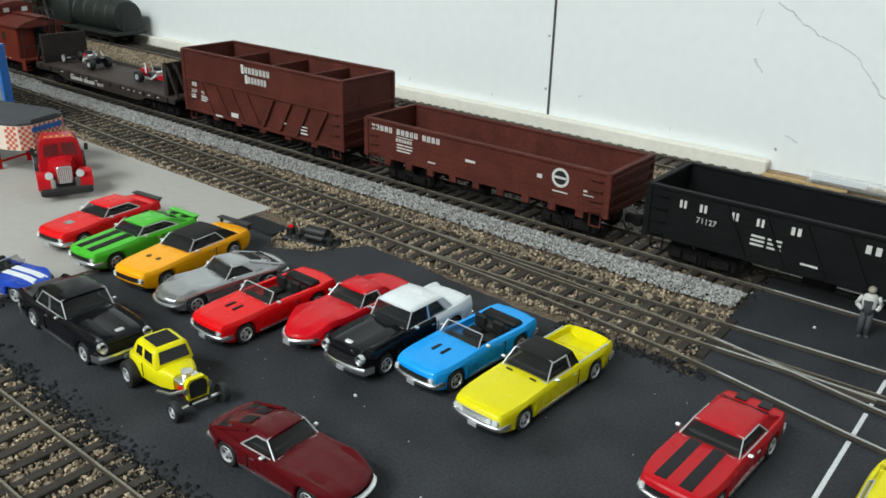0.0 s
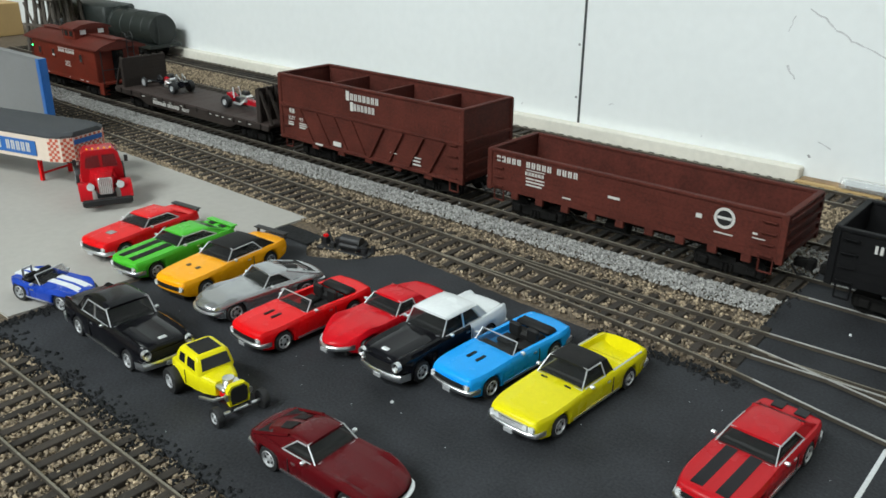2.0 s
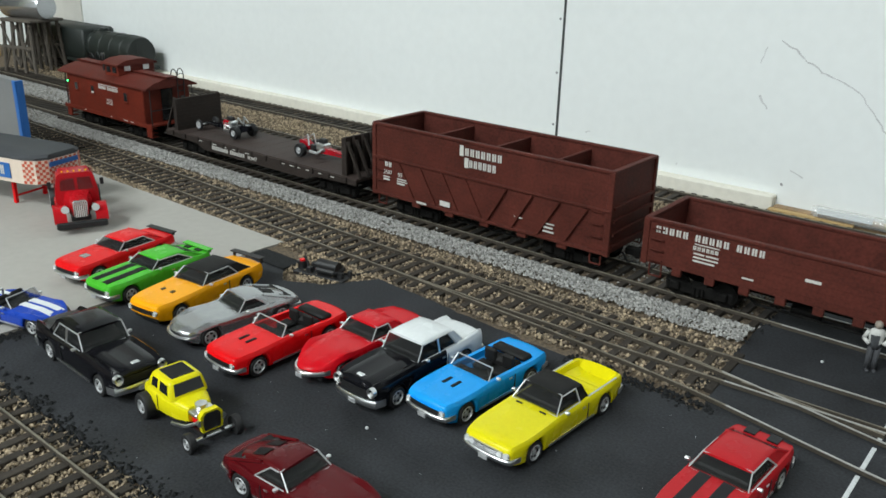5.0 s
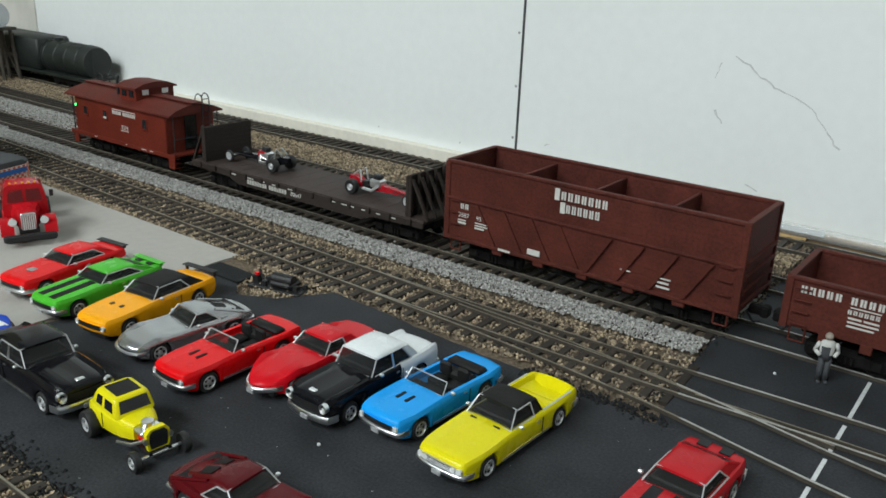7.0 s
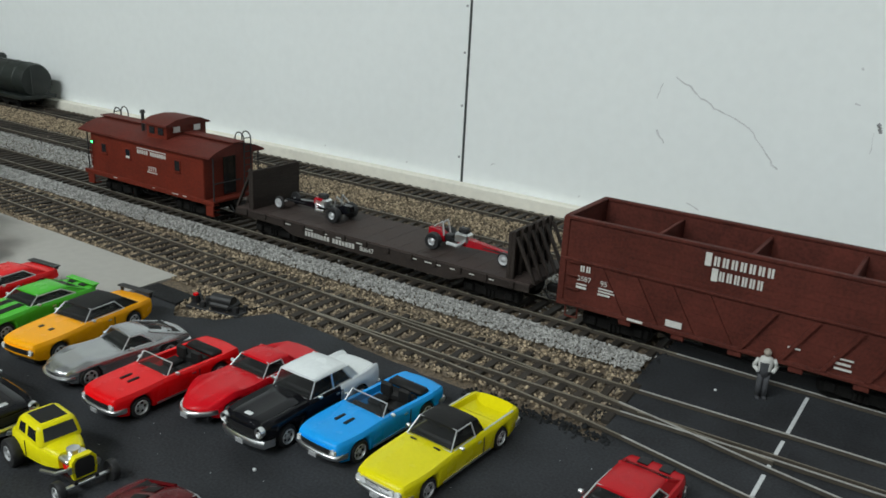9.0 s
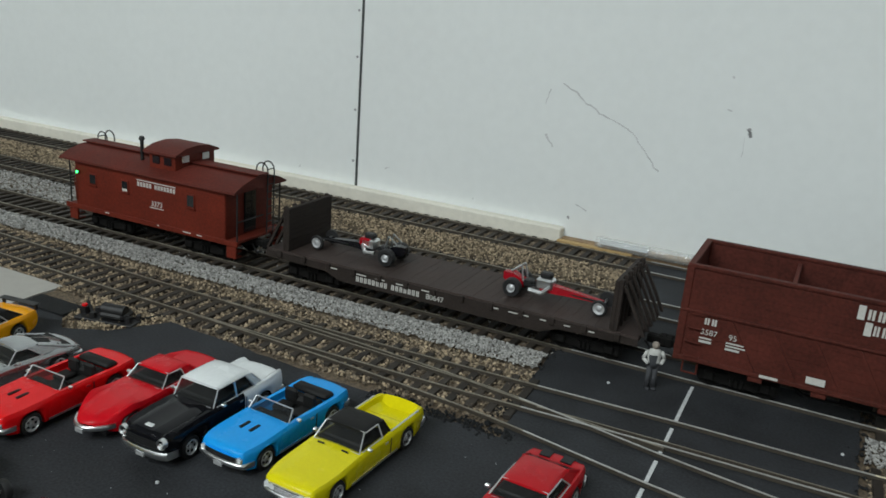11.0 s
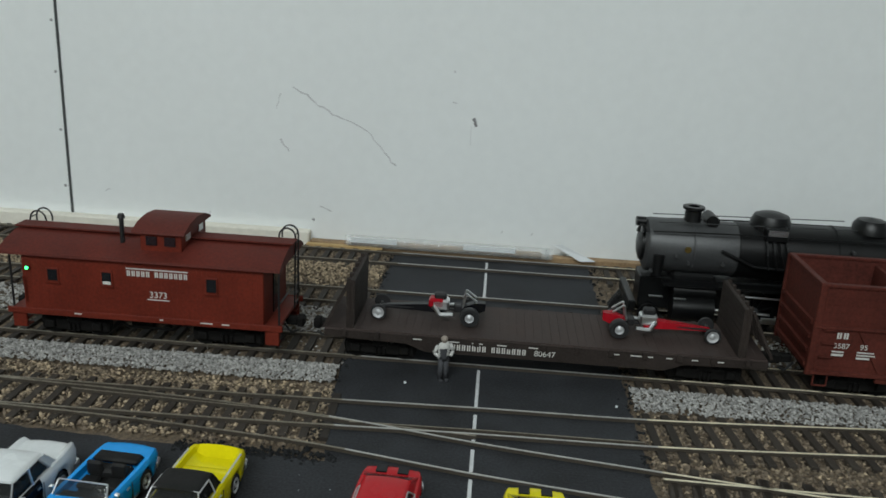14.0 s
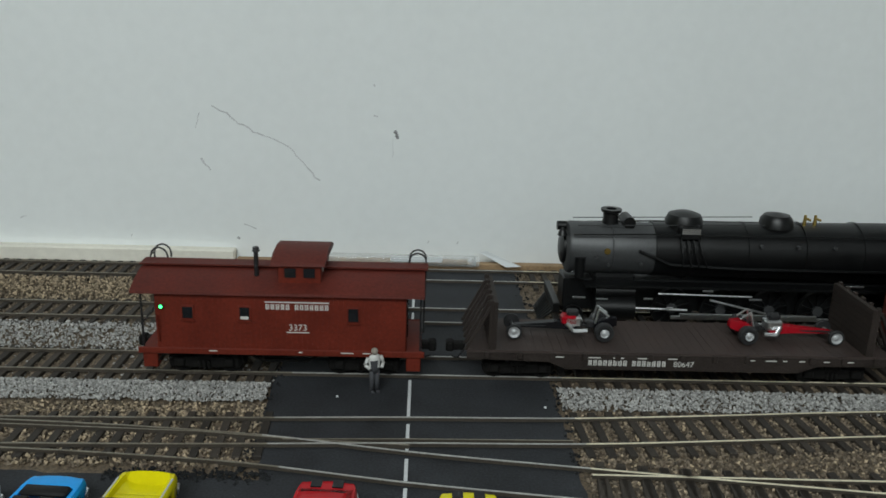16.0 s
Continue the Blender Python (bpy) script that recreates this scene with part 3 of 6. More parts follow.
def car(name, x, y, heading, L, W, body, label, roof=None, H=1.18, hood=0.80, belt=0.84, deck=0.82, a=0.095, b=0.0, c=-0.235, d=-0.35,
        kind="coupe", nose=0.9, tail=0.92, hood_stripes=None, scoops=None, wing=False, bump=True, fw=0.31, rw=-0.30, wr=0.31, spoilerm=None,
        bed=None, hump=0.0, point=0.0, bpillar=False, crown=0.05, wing_h=0.17, quad=False, bumpz=1.0, fin=0.0, hw_roof=0.72, cpillar=0.78, low_nose=0.0, bulge=0.0, trunk=None, fast=False, fend=0.0):
    """A car that looks along +x. a, b, c, d: windscreen foot, roof front, roof rear and rear window foot, in lengths from the middle."""
    ob = thing(name, x, y, 0, heading, label, "model car", "model cars on the car park")
    ra = wr * 1.16
    xs = {0.5, 0.497, 0.488, 0.472, 0.45, 0.42, 0.36, 0.22, 0.16, 0.12, a, a - 0.012, 0.05, 0.0, -0.06, -0.12, d, d + 0.012, -0.2, -0.25, -0.38, -0.43, -0.46, -0.48, -0.492, -0.5}
    for q in (fw, rw):
        xs |= {round(q + k * ra / L, 5) for k in (-1.02, -0.995, -0.96, -0.88, -0.75, -0.55, -0.3, 0, 0.3, 0.55, 0.75, 0.88, 0.96, 0.995, 1.02)}
    xs = sorted((q for q in xs if -0.5 <= q <= 0.5), reverse=True)
    soft = lambda pairs: smooth_curve(sorted(pairs))
    wide = soft([(0.5, nose * 0.9), (0.49, nose * 0.955), (0.465, nose * 0.99), (0.40, (nose + 1) / 2 + 0.015), (0.30, 1), (0.1, 0.99), (-0.05, 0.985), (-0.28, 1), (-0.40, (tail + 1) / 2 + 0.015), (-0.47, tail * 0.99), (-0.49, tail * 0.96), (-0.5, tail * 0.92)])
    tx = [0.5, 0.492, 0.475, 0.44, 0.3, a, 0.0, d, -0.42, -0.475, -0.492, -0.5]
    tv = [hood - 0.15 - low_nose, hood - 0.085 - low_nose, hood - 0.045 - low_nose, hood - 0.02 - low_nose * 0.7, hood, belt, belt, deck, deck, deck - 0.01, deck - 0.05, deck - 0.12]
    bx = [0.5, 0.485, 0.45, 0.38, -0.38, -0.45, -0.485, -0.5]
    bv = [0.40, 0.31, 0.24, 0.19, 0.19, 0.25, 0.32, 0.40]
    up = lambda q, px, pv: float(np.interp(-q, [-p for p in px], pv))
    rings = []
    for q in xs:
        hw, zt, zb = wide(q) * W / 2, up(q, tx, tv), up(q, bx, bv)
        for qw in (fw, rw):
            dx = (q - qw) * L
            if abs(dx) < ra:
                zb = max(zb, min(wr + math.sqrt(ra * ra - dx * dx), zt - 0.14))
        cr = 0.04 if q > a or q < d else 0.02
        if kind == "convertible" and a - 0.006 > q > d + 0.006:
            cr = -0.34
        if bed and bed[0] > q > bed[1]:
            cr = -0.34
        fen = (0.026 if cr > 0 and not bed else 0.008) + fend * (q > a) + 1.3 * fin * min(1.0, max(0.0, (-q - 0.22) / 0.2))
        hp = hump * (math.exp(-((q - fw) / 0.09) ** 2) + 0.9 * math.exp(-((q - rw) / 0.09) ** 2))
        zs = zt - 0.10 + hp * 0.6
        side = zs - zb
        half = [(0, zb), (hw * 0.80, zb), (hw * 0.945, zb), (hw * 0.968, zb + min(0.05, side * 0.3)), (hw * 0.988, zb + side * 0.45), (hw, zb + side * 0.74), (hw * 0.995, zs), (hw * 0.972, zs + 0.05), (hw * 0.925, zt + fen * 0.6 + hp * 0.85), (hw * 0.86, zt + fen + hp),
                (hw * 0.79, zt + (fen * 0.7 if cr > 0 else 0.0) + hp * 0.8), (hw * (0.70 if cr > 0 else 0.775), zt + cr * 0.55), (hw * 0.40, zt + cr + bulge * (q > a)), (hw * 0.33, zt + cr + bulge * (q > a) * 0.8), (0, zt + cr * 1.12 + bulge * 0.7 * (q > a))]
        bow = 0.07 + max(0.0, point)
        fwd = lambda yy: q * L + max(0.0, (q - 0.28) / 0.22) ** 2 * (point * 0.5 - bow * (yy / hw) ** 2) + 0.06 * max(0.0, (-q - 0.34) / 0.16) ** 2 * (yy / hw) ** 2
        rings.append([(fwd(yy), yy, zz) for yy, zz in half] + [(fwd(yy), -yy, zz) for yy, zz in half[-2:0:-1]])
    part("body", loft(bmesh.new(), rings), body, ob, "", True, 34)
    part("underbody", B(-0.47 * L, 0.47 * L, -W / 2 + 0.27, W / 2 - 0.27, 0.17, 0.46, bevel=0.03), M_BLACK, ob)
    if trunk:
        rr = [[(px, py * 1.004, pz + 0.004) for px, py, pz in r] for r, q in zip(rings, xs) if q <= trunk[0]]
        if len(rr) > 1:
            part("rear_panel", loft(bmesh.new(), rr), trunk[1], ob, "white rear half of the body", True, 32)
    # glass house
    wb, wt = W * 0.44, W * hw_roof / 2
    zb, zr = belt + 0.0, H
    A, Bx, C, D = a * L, b * L, c * L, d * L
    if kind != "convertible":
        rf = []
        for k in range(9):
            u = k / 8
            xx = Bx + 0.05 + (C - Bx - 0.08) * u
            drop = 0.10 * crown / 0.05 * (abs(2 * u - 1) ** 4) * 0.5
            base = zr - 0.055 - 0.02 * u
            top = zr + crown - drop * 0.9
            arc = [(xx, wt * math.cos(math.pi * i / 10), base + (top - base) * math.sin(math.pi * i / 10) ** 0.55) for i in range(11)]
            rf.append(arc + [(xx, 0, base - 0.01)])
        if fast:
            rf = rf[:7]
            for k in range(1, 9):
                u = k / 8
                xx = C + 0.12 + (D - C - 0.12) * u
                base = zr - 0.07 + (deck - 0.05 - zr + 0.07) * min(1.0, u * 3)
                top = zr + crown - 0.02 - (zr + crown - 0.02 - deck - 0.03) * u ** 1.35
                hw2 = (wt + (wb * 0.97 - wt) * min(1.0, u * 3)) * (1 - 0.42 * u ** 2)
                arc = [(xx, hw2 * math.cos(math.pi * i / 10), base + (top - base) * math.sin(math.pi * i / 10) ** 0.6) for i in range(11)]
                rf.append(arc + [(xx, 0, base - 0.01)])
        part("roof", loft(bmesh.new(), rf), roof or body, ob, "black vinyl roof" if roof is M_VINYL else "", True, 50)
        if fast:
            for s in (-1, 1):
                xw, dz = C - 0.02, (zr - deck) / (D - C)
                zz = lambda px: zr + crown - 0.005 - (zr + crown - deck) * max(0.0, (px - C - 0.12) / (D - C - 0.12)) ** 1.35
                part("rear_window", slab(bmesh.new(), [(xw - 0.1, s * 0.07, zz(xw - 0.1) + 0.016), (xw - 0.12, s * wt * 0.6, zz(xw - 0.1) - 0.015), (xw - 0.5, s * wt * 0.62, zz(xw - 0.5) - 0.02), (xw - 0.56, s * 0.07, zz(xw - 0.56) + 0.016)], 0.06 * s), M_VINYL, ob, "dark split rear window")
        else:
            part("rear_window", slab(bmesh.new(), [(C - 0.02, wt * 0.92, zr - 0.04), (C - 0.02, -wt * 0.92, zr - 0.04), (D + 0.03, -wb * 0.86, deck + 0.02), (D + 0.03, wb * 0.86, deck + 0.02)], 0.02), M_GLASS, ob, "smoked rear window")
        fast = bmesh.new()
        for s in (-1, 1):
            tq = cpillar
            xb, xt = A + (D - A) * tq, Bx + (C - Bx) * min(1, tq * 0.98)
            part("side_window", slab(bmesh.new(), [(A - 0.12, s * (wb - 0.01), zb + 0.01), (xb, s * (wb - 0.01), zb + 0.01), (xt, s * (wt - 0.01), zr - 0.05), (Bx - 0.02, s * (wt - 0.01), zr - 0.05)], 0.02 * s), M_GLASS, ob, "smoked side window")
            if bpillar:
                part("centre_pillar", R(((A + D) / 2 + 0.1, s * (wb + 0.005), zb), ((Bx + C) / 2 + 0.05, s * (wt + 0.005), zr - 0.04), 0.03, seg=8), M_CHROME, ob, "chrome centre pillar")
            slab(fast, [(xb, s * wb, zb - 0.02), (D, s * wb * 0.95, deck - 0.02), (C - 0.01, s * wt, zr - 0.045), (xt, s * wt, zr - 0.04)], 0.05 * s)
            rod(fast, (C, s * wt * 0.96, zr - 0.05), (D, s * wb * 0.92, deck), 0.045, seg=8)
        part("rear_pillar", fast, (roof or body) if roof is not M_VINYL else roof, ob)
        part("dashboard", B(D + 0.12, A - 0.07, -wb * 0.9, wb * 0.9, zb - 0.1, zb + 0.045), M_VINYL, ob)
        part("cabin_interior", B(D + 0.35, A - 0.2, -wb * 0.85, wb * 0.85, zb - 0.1, zb + 0.1, bevel=0.04), M_BLACK, ob)
        bm = bmesh.new()
        for s in (-1, 1):
            box(bm, (A + D) / 2 - 0.1, (A + D) / 2 + 0.12, s * wb * 0.45 - 0.2, s * wb * 0.45 + 0.2, zb, zb + 0.24, bevel=0.05)
        part("seat", bm, M_BLACK, ob)
    else:
        part("cockpit_floor", B(D + 0.08, A - 0.08, -wb * 0.84, wb * 0.84, zb - 0.36, zb - 0.27), M_VINYL, ob)
        for s in (-1, 1):
            bm = B(-0.25, 0.25, s * W * 0.2 - 0.22, s * W * 0.2 + 0.22, zb - 0.3, zb - 0.14, bevel=0.05, m=Matrix.Translation(((A + D) / 2 + 0.05, 0, 0)))
            box(bm, -0.07, 0.07, s * W * 0.2 - 0.21, s * W * 0.2 + 0.21, zb - 0.2, zb + 0.2, bevel=0.05, m=Matrix.Translation(((A + D) / 2 - 0.28, 0, 0)))
            part("seat", bm, M_VINYL, ob, "black bucket seat")
        part("rear_seat", B(D + 0.35, D + 0.75, -wb * 0.78, wb * 0.78, zb - 0.3, zb - 0.02, bevel=0.08), M_VINYL, ob)
        part("folded_top", B(D - 0.02, D + 0.38, -wb * 0.86, wb * 0.86, zb - 0.08, zb + 0.09, bevel=0.07), M_VINYL, ob, "folded black soft top", True, 50)
        part("dashboard", B(A - 0.32, A - 0.05, -wb * 0.84, wb * 0.84, zb - 0.22, zb - 0.02, bevel=0.04), M_VINYL, ob)
        ring = [(A - 0.42 + 0.05 * math.sin(k * math.pi / 6), W * 0.2 + 0.13 * math.cos(k * math.pi / 6), zb + 0.0 + 0.12 * math.sin(k * math.pi / 6)) for k in range(13)]
        part("steering_wheel", wire(bmesh.new(), ring, 0.018, 5), M_BLACK, ob)
        wt = wb * 0.9
        zr = zb + 0.33
        Bx = A - 0.26
    part("windscreen", slab(bmesh.new(), [(A, -wb * 0.95, zb + 0.01), (A, wb * 0.95, zb + 0.01), (Bx + 0.02, wt * 0.95, zr - 0.03), (Bx + 0.02, -wt * 0.95, zr - 0.03)], 0.02), M_GLASS, ob, "smoked windscreen")
    bm = bmesh.new()
    wire(bm, [(A + 0.01, -wb * 0.97, zb), (Bx + 0.03, -wt * 0.98, zr - 0.02), (Bx + 0.03, wt * 0.98, zr - 0.02), (A + 0.01, wb * 0.97, zb), (A + 0.01, -wb * 0.97, zb)], 0.018)
    if kind != "convertible":
        for s in (-1, 1):
            wire(bm, [(Bx, s * wt, zr - 0.045), (Bx + (C - Bx) * min(1, cpillar * 0.98), s * wt, zr - 0.05), (A + (D - A) * cpillar, s * wb, zb + 0.01), (A - 0.1, s * wb, zb + 0.01)], 0.02)
    part("window_trim", bm, M_TRIM, ob, "chrome window trim")
    # wheels, arches
    for q in (fw, rw):
        for s in (-1, 1):
            wheel(ob, q * L, s * (W / 2 - 0.135), wr, 0.22, -s)
    # ends
    zn = hood - 0.25 - low_nose
    bowed = lambda yy, w, e: (point * 0.5 - (0.07 + max(0.0, point)) * (yy / w) ** 2) if e > 0 else -0.06 * (yy / w) ** 2
    if bump:
        for e, nm in ((1, "front_bumper"), (-1, "rear_bumper")):
            w = (nose if e > 0 else tail) * W / 2
            zc_ = 0.42 if e > 0 or bumpz > 1.2 else 0.46
            ys = [w * (-1 + 2 * k / 12) for k in range(13)]
            pts = [(e * (L / 2 - 0.34 + (point * -0.1 if e > 0 else 0)), -w * 1.09)] + [(e * (L / 2 + 0.035 - 0.05 * abs(yy / w) ** 6 + bowed(yy, w, e)), yy) for yy in ys] + [(e * (L / 2 - 0.34 + (point * -0.1 if e > 0 else 0)), w * 1.09)]
            h = 0.075 * bumpz
            rgs = [[(px - 0.05 * e, py * 0.99, zc_ - h), (px + 0.012 * e, py, zc_ - h), (px + 0.045 * e, py * 1.005, zc_ - h * 0.35), (px + 0.045 * e, py * 1.005, zc_ + h * 0.3), (px + 0.01 * e, py, zc_ + h * 0.8), (px - 0.05 * e, py * 0.99, zc_ + h * 0.8)] for px, py in pts]
            part(nm, loft(bmesh.new(), rgs), M_CHROME, ob, "chrome bumper", True, 50)
            if bumpz > 0.9:
                part("plate", B(min(e * (L / 2 + 0.06 + bowed(0, w, e)), e * (L / 2 + 0.095 + bowed(0, w, e))), max(e * (L / 2 + 0.06 + bowed(0, w, e)), e * (L / 2 + 0.095 + bowed(0, w, e))), -0.13, 0.13, zc_ - 0.12, zc_ - 0.01), M_TRIM, ob, "blank pale plate")
    gw = nose * W * (0.30 if quad else 0.40)
    if not point:
        ysg = [gw * (-1 + k / 4) for k in range(9)]
        wn = nose * W / 2
        tall = 0.085 if bumpz < 1.2 else 0.12
        for k_, (dz, dx, mm, nm) in enumerate(((1.25, 0.006, M_TRIM if quad else body, "grille_surround"), (1.0, 0.018, M_BLACK, "grille"))):
            rgs = [[(L / 2 - 0.09 + bowed(yy, wn, 1), yy * (1.12 if k_ == 0 else 1), zn - tall * dz), (L / 2 + dx + bowed(yy, wn, 1), yy * (1.12 if k_ == 0 else 1), zn - tall * dz), (L / 2 + dx + bowed(yy, wn, 1), yy * (1.12 if k_ == 0 else 1), zn + tall * dz * 0.8), (L / 2 - 0.09 + bowed(yy, wn, 1), yy * (1.12 if k_ == 0 else 1), zn + tall * dz * 0.8)] for yy in ysg]
            part(nm, loft(bmesh.new(), rgs), mm, ob, "bright grille surround" if mm is M_TRIM else "")
        for k_ in range(3):
            zz = zn - tall * 0.55 + k_ * tall * 0.5
            part("grille_bar", wire(bmesh.new(), [(L / 2 + 0.02 + bowed(yy, wn, 1), yy, zz) for yy in ysg], 0.008, 4), M_TRIM if quad else M_STEEL, ob)
    else:
        part("grille", B(L / 2 - 0.12, L / 2 - 0.02 + point * 0.3, -gw * 0.6, gw * 0.6, 0.33, 0.40, bevel=0.02), M_BLACK, ob)
        part("nose_line", wire(bmesh.new(), [(L / 2 + 0.004 + bowed(nose * W / 2 * k / 8, nose * W / 2, 1), nose * W / 2 * 0.9 * k / 8, hood - 0.17 - low_nose) for k in range(-8, 9)], 0.012, 5), M_TRIM, ob, "thin bright nose line")
    for s in (-1, 1):
        yy = s * nose * W * 0.40
        if not (point and bump):
            bw_ = -0.07 * (yy / (nose * W / 2)) ** 2
            part("headlight", R((L / 2 - 0.10 + bw_, yy, zn), (L / 2 + 0.026 + bw_, yy, zn), 0.085, 0.078, seg=14), M_LENS, ob, "round clear headlight", True)
            part("headlight_ring", lathe(bmesh.new(), [(0.078, 0.0), (0.095, 0.012), (0.1, -0.05)], Matrix.Translation((L / 2 + 0.022 + bw_, yy, zn)) @ Matrix.Rotation(radians(90), 4, "Y"), 14), M_CHROME, ob, "thin chrome headlight ring", True)
        if quad:
            bw_ = -0.07 * (0.72 * yy / (nose * W / 2)) ** 2
            part("headlight", R((L / 2 - 0.10 + bw_, yy * 0.72, zn), (L / 2 + 0.03 + bw_, yy * 0.72, zn), 0.08, 0.074, seg=14), M_LENS, ob, "round clear headlight", True)
        part("tail_light", B(-L / 2 - 0.008, -L / 2 + 0.06, s * tail * W * 0.30 - 0.12, s * tail * W * 0.30 + 0.12, deck - 0.27, deck - 0.17, bevel=0.015), M_TAIL, ob, "red tail light")
        part("mirror", B(A - 0.28, A - 0.18, s * (W / 2 + 0.03) - 0.06, s * (W / 2 + 0.03) + 0.06, belt + 0.02, belt + 0.10, bevel=0.02), M_CHROME, ob)
        part("sill_trim", B(-L * 0.2, L * 0.2, s * (W / 2 - 0.025) - 0.012, s * (W / 2 - 0.025) + 0.012, 0.22, 0.27), M_CHROME, ob)
        part("door_line", B(-0.01 - L * 0.13, 0.012 - L * 0.13, s * (W / 2 - 0.012) - 0.016, s * (W / 2 - 0.012) + 0.016, 0.3, belt - 0.1), M_BLACK, ob)
        part("door_handle", B(-L * 0.1, -L * 0.1 + 0.12, s * (W / 2 - 0.01) - 0.02, s * (W / 2 - 0.01) + 0.02, belt - 0.17, belt - 0.13), M_CHROME, ob)
    if bumpz > 1.2:
        part("hood_ornament", B(L / 2 - 0.35, L / 2 - 0.2, -0.13, 0.13, hood - 0.0, hood + 0.075, bevel=0.03), M_CHROME, ob, "chrome hood ornament")
        for s in (-1, 1):
            part("headlight_rim", lathe(bmesh.new(), [(0.075, 0.0), (0.125, 0.03), (0.135, -0.1)], Matrix.Translation((L / 2, s * nose * W * 0.42, hood - 0.16)) @ Matrix.Rotation(radians(90), 4, "Y"), 16), M_CHROME, ob, "chrome headlight rim", True)
    if hood_stripes:
        for y0, y1, mm in hood_stripes:
            pts = []
            for k in range(9):
                q = 0.455 - (0.455 - a - 0.004) * k / 8
                pts.append((q * L, up(q, tx, tv)))
            rg = [[(px, y0, pz + 0.05 + bulge), (px, y1, pz + 0.05 + bulge), (px, y1, pz - 0.02), (px, y0, pz - 0.02)] for px, pz in pts]
            part("hood_stripe", loft(bmesh.new(), rg), mm, ob, "painted hood stripe")
            if wing is not None:
                q2 = [(-0.485 * L, deck - 0.0), (d * L - 0.05, deck)]
                rg = [[(px, y0, pz + 0.062 + fin), (px, y1, pz + 0.062 + fin), (px, y1, pz - 0.04), (px, y0, pz - 0.04)] for px, pz in q2]
                part("boot_stripe", loft(bmesh.new(), rg), mm, ob, "painted boot stripe")
    if scoops:
        for sx, sy, lx, ly, mm in scoops:
            zz = up(sx, tx, tv)
            part("hood_scoop", B(sx * L - lx / 2, sx * L + lx / 2, sy - ly / 2, sy + ly / 2, zz, zz + 0.07, bevel=0.015), mm, ob, "dark hood vent")
    if wing:
        bm = B(-L / 2 - 0.05, -L / 2 + 0.22, -W * 0.45, W * 0.45, deck + wing_h - 0.01, deck + wing_h + 0.03, bevel=0.012)
        for s in (-1, 1):
            box(bm, -L / 2 + 0.02, -L / 2 + 0.12, s * W * 0.4 - 0.03, s * W * 0.4 + 0.03, deck - 0.03, deck + wing_h)
        part("rear_wing", bm, spoilerm or M_BLACK, ob, "raised rear wing")
    return ob


def shrink(ob, k):
    """Sets a finished thing to k times its size about its own foot."""
    for me in {o.data for o in ob.children_recursive}:
        me.transform(Matrix.Scale(k, 4))
    return ob


def mid(nx, ny, heading, L):
    """The middle of a car whose nose stands at nx, ny."""
    a = radians(heading)
    return nx - math.cos(a) * L / 2, ny - math.sin(a) * L / 2


def parked(name, nx, ny, heading, L, W, body, label, **k):
    return shrink(car(name, *mid(nx, ny, heading, L * 0.94), heading, L, W * 0.94, body, label, **k), 0.94)


STR = lambda mm: [(-0.42, -0.14, mm), (0.14, 0.42, mm)]
parked("muscle_car", -23.1, -13.6, -83, 4.35, 1.72, M_RED, "red hardtop model muscle car with black rear wing on cardboard", wing=True, wing_h=0.07, H=1.15, scoops=[(0.3, 0, 0.3, 0.32, M_SILVER)], hood=0.8, d=-0.37)
parked("striped_coupe", -20.9, -13.75, -86, 4.35, 1.7, M_GREEN, "bright green model coupe with two black hood stripes", hood_stripes=STR(M_VINYL), wing=True, spoilerm=M_GREEN, wing_h=0.07, d=-0.40, c=-0.24, H=1.14)
parked("vinyl_top_coupe", -18.55, -13.6, -83, 4.75, 1.75, M_ORANGE, "orange model coupe with black vinyl roof and rear wing", roof=M_VINYL, wing=True, scoops=[(0.27, 0.22, 0.16, 0.12, M_BLACK), (0.27, -0.22, 0.16, 0.12, M_BLACK)], b=0.01, c=-0.25, d=-0.36, H=1.2, nose=0.86, cpillar=0.72, bump=False)
parked("fastback_sports_car", -16.7, -13.7, -97, 4.15, 1.62, M_SILVER, "silver fastback model sports car with a split rear window", hood=0.72, belt=0.76, deck=0.7, H=1.12, a=0.06, b=-0.025, c=-0.17, d=-0.44, cpillar=0.5, fast=True, bumpz=0.6, low_nose=0.1, bulge=0.03, hump=0.06, point=0.12, nose=0.84, tail=0.84)
parked("open_top_car", -14.3, -14.0, -91, 4.4, 1.7, M_RED, "red open-top model car with black interior and hood vents", kind="convertible", scoops=[(0.26, 0.16, 0.36, 0.1, M_VINYL), (0.26, -0.16, 0.36, 0.1, M_VINYL)], a=0.1, d=-0.36)
parked("shark_nose_coupe", -12.4, -12.65, -91, 4.35, 1.68, M_RED2, "crimson model sports coupe with a pointed nose", hood=0.74, belt=0.76, deck=0.78, H=1.12, a=0.05, b=-0.035, c=-0.20, d=-0.28, cpillar=0.62, low_nose=0.15, hump=0.10, point=0.3, nose=0.74, tail=0.86, bulge=0.04)
bw = parked("two_tone_sedan", -10.48, -12.75, -91, 4.65, 1.7, M_BLACKP, "black and white fifties model sedan with chrome bumpers", roof=M_WHITEP, H=1.44, bumpz=1.5, bulge=0.05, bpillar=True, crown=0.085, hood=0.93, belt=0.95, deck=0.93, a=0.12, b=0.06, c=-0.20, d=-0.30, cpillar=0.84, fin=0.06, fend=0.05, hw_roof=0.80, nose=0.94, tail=0.96, trunk=(-0.1, M_WHITEP))
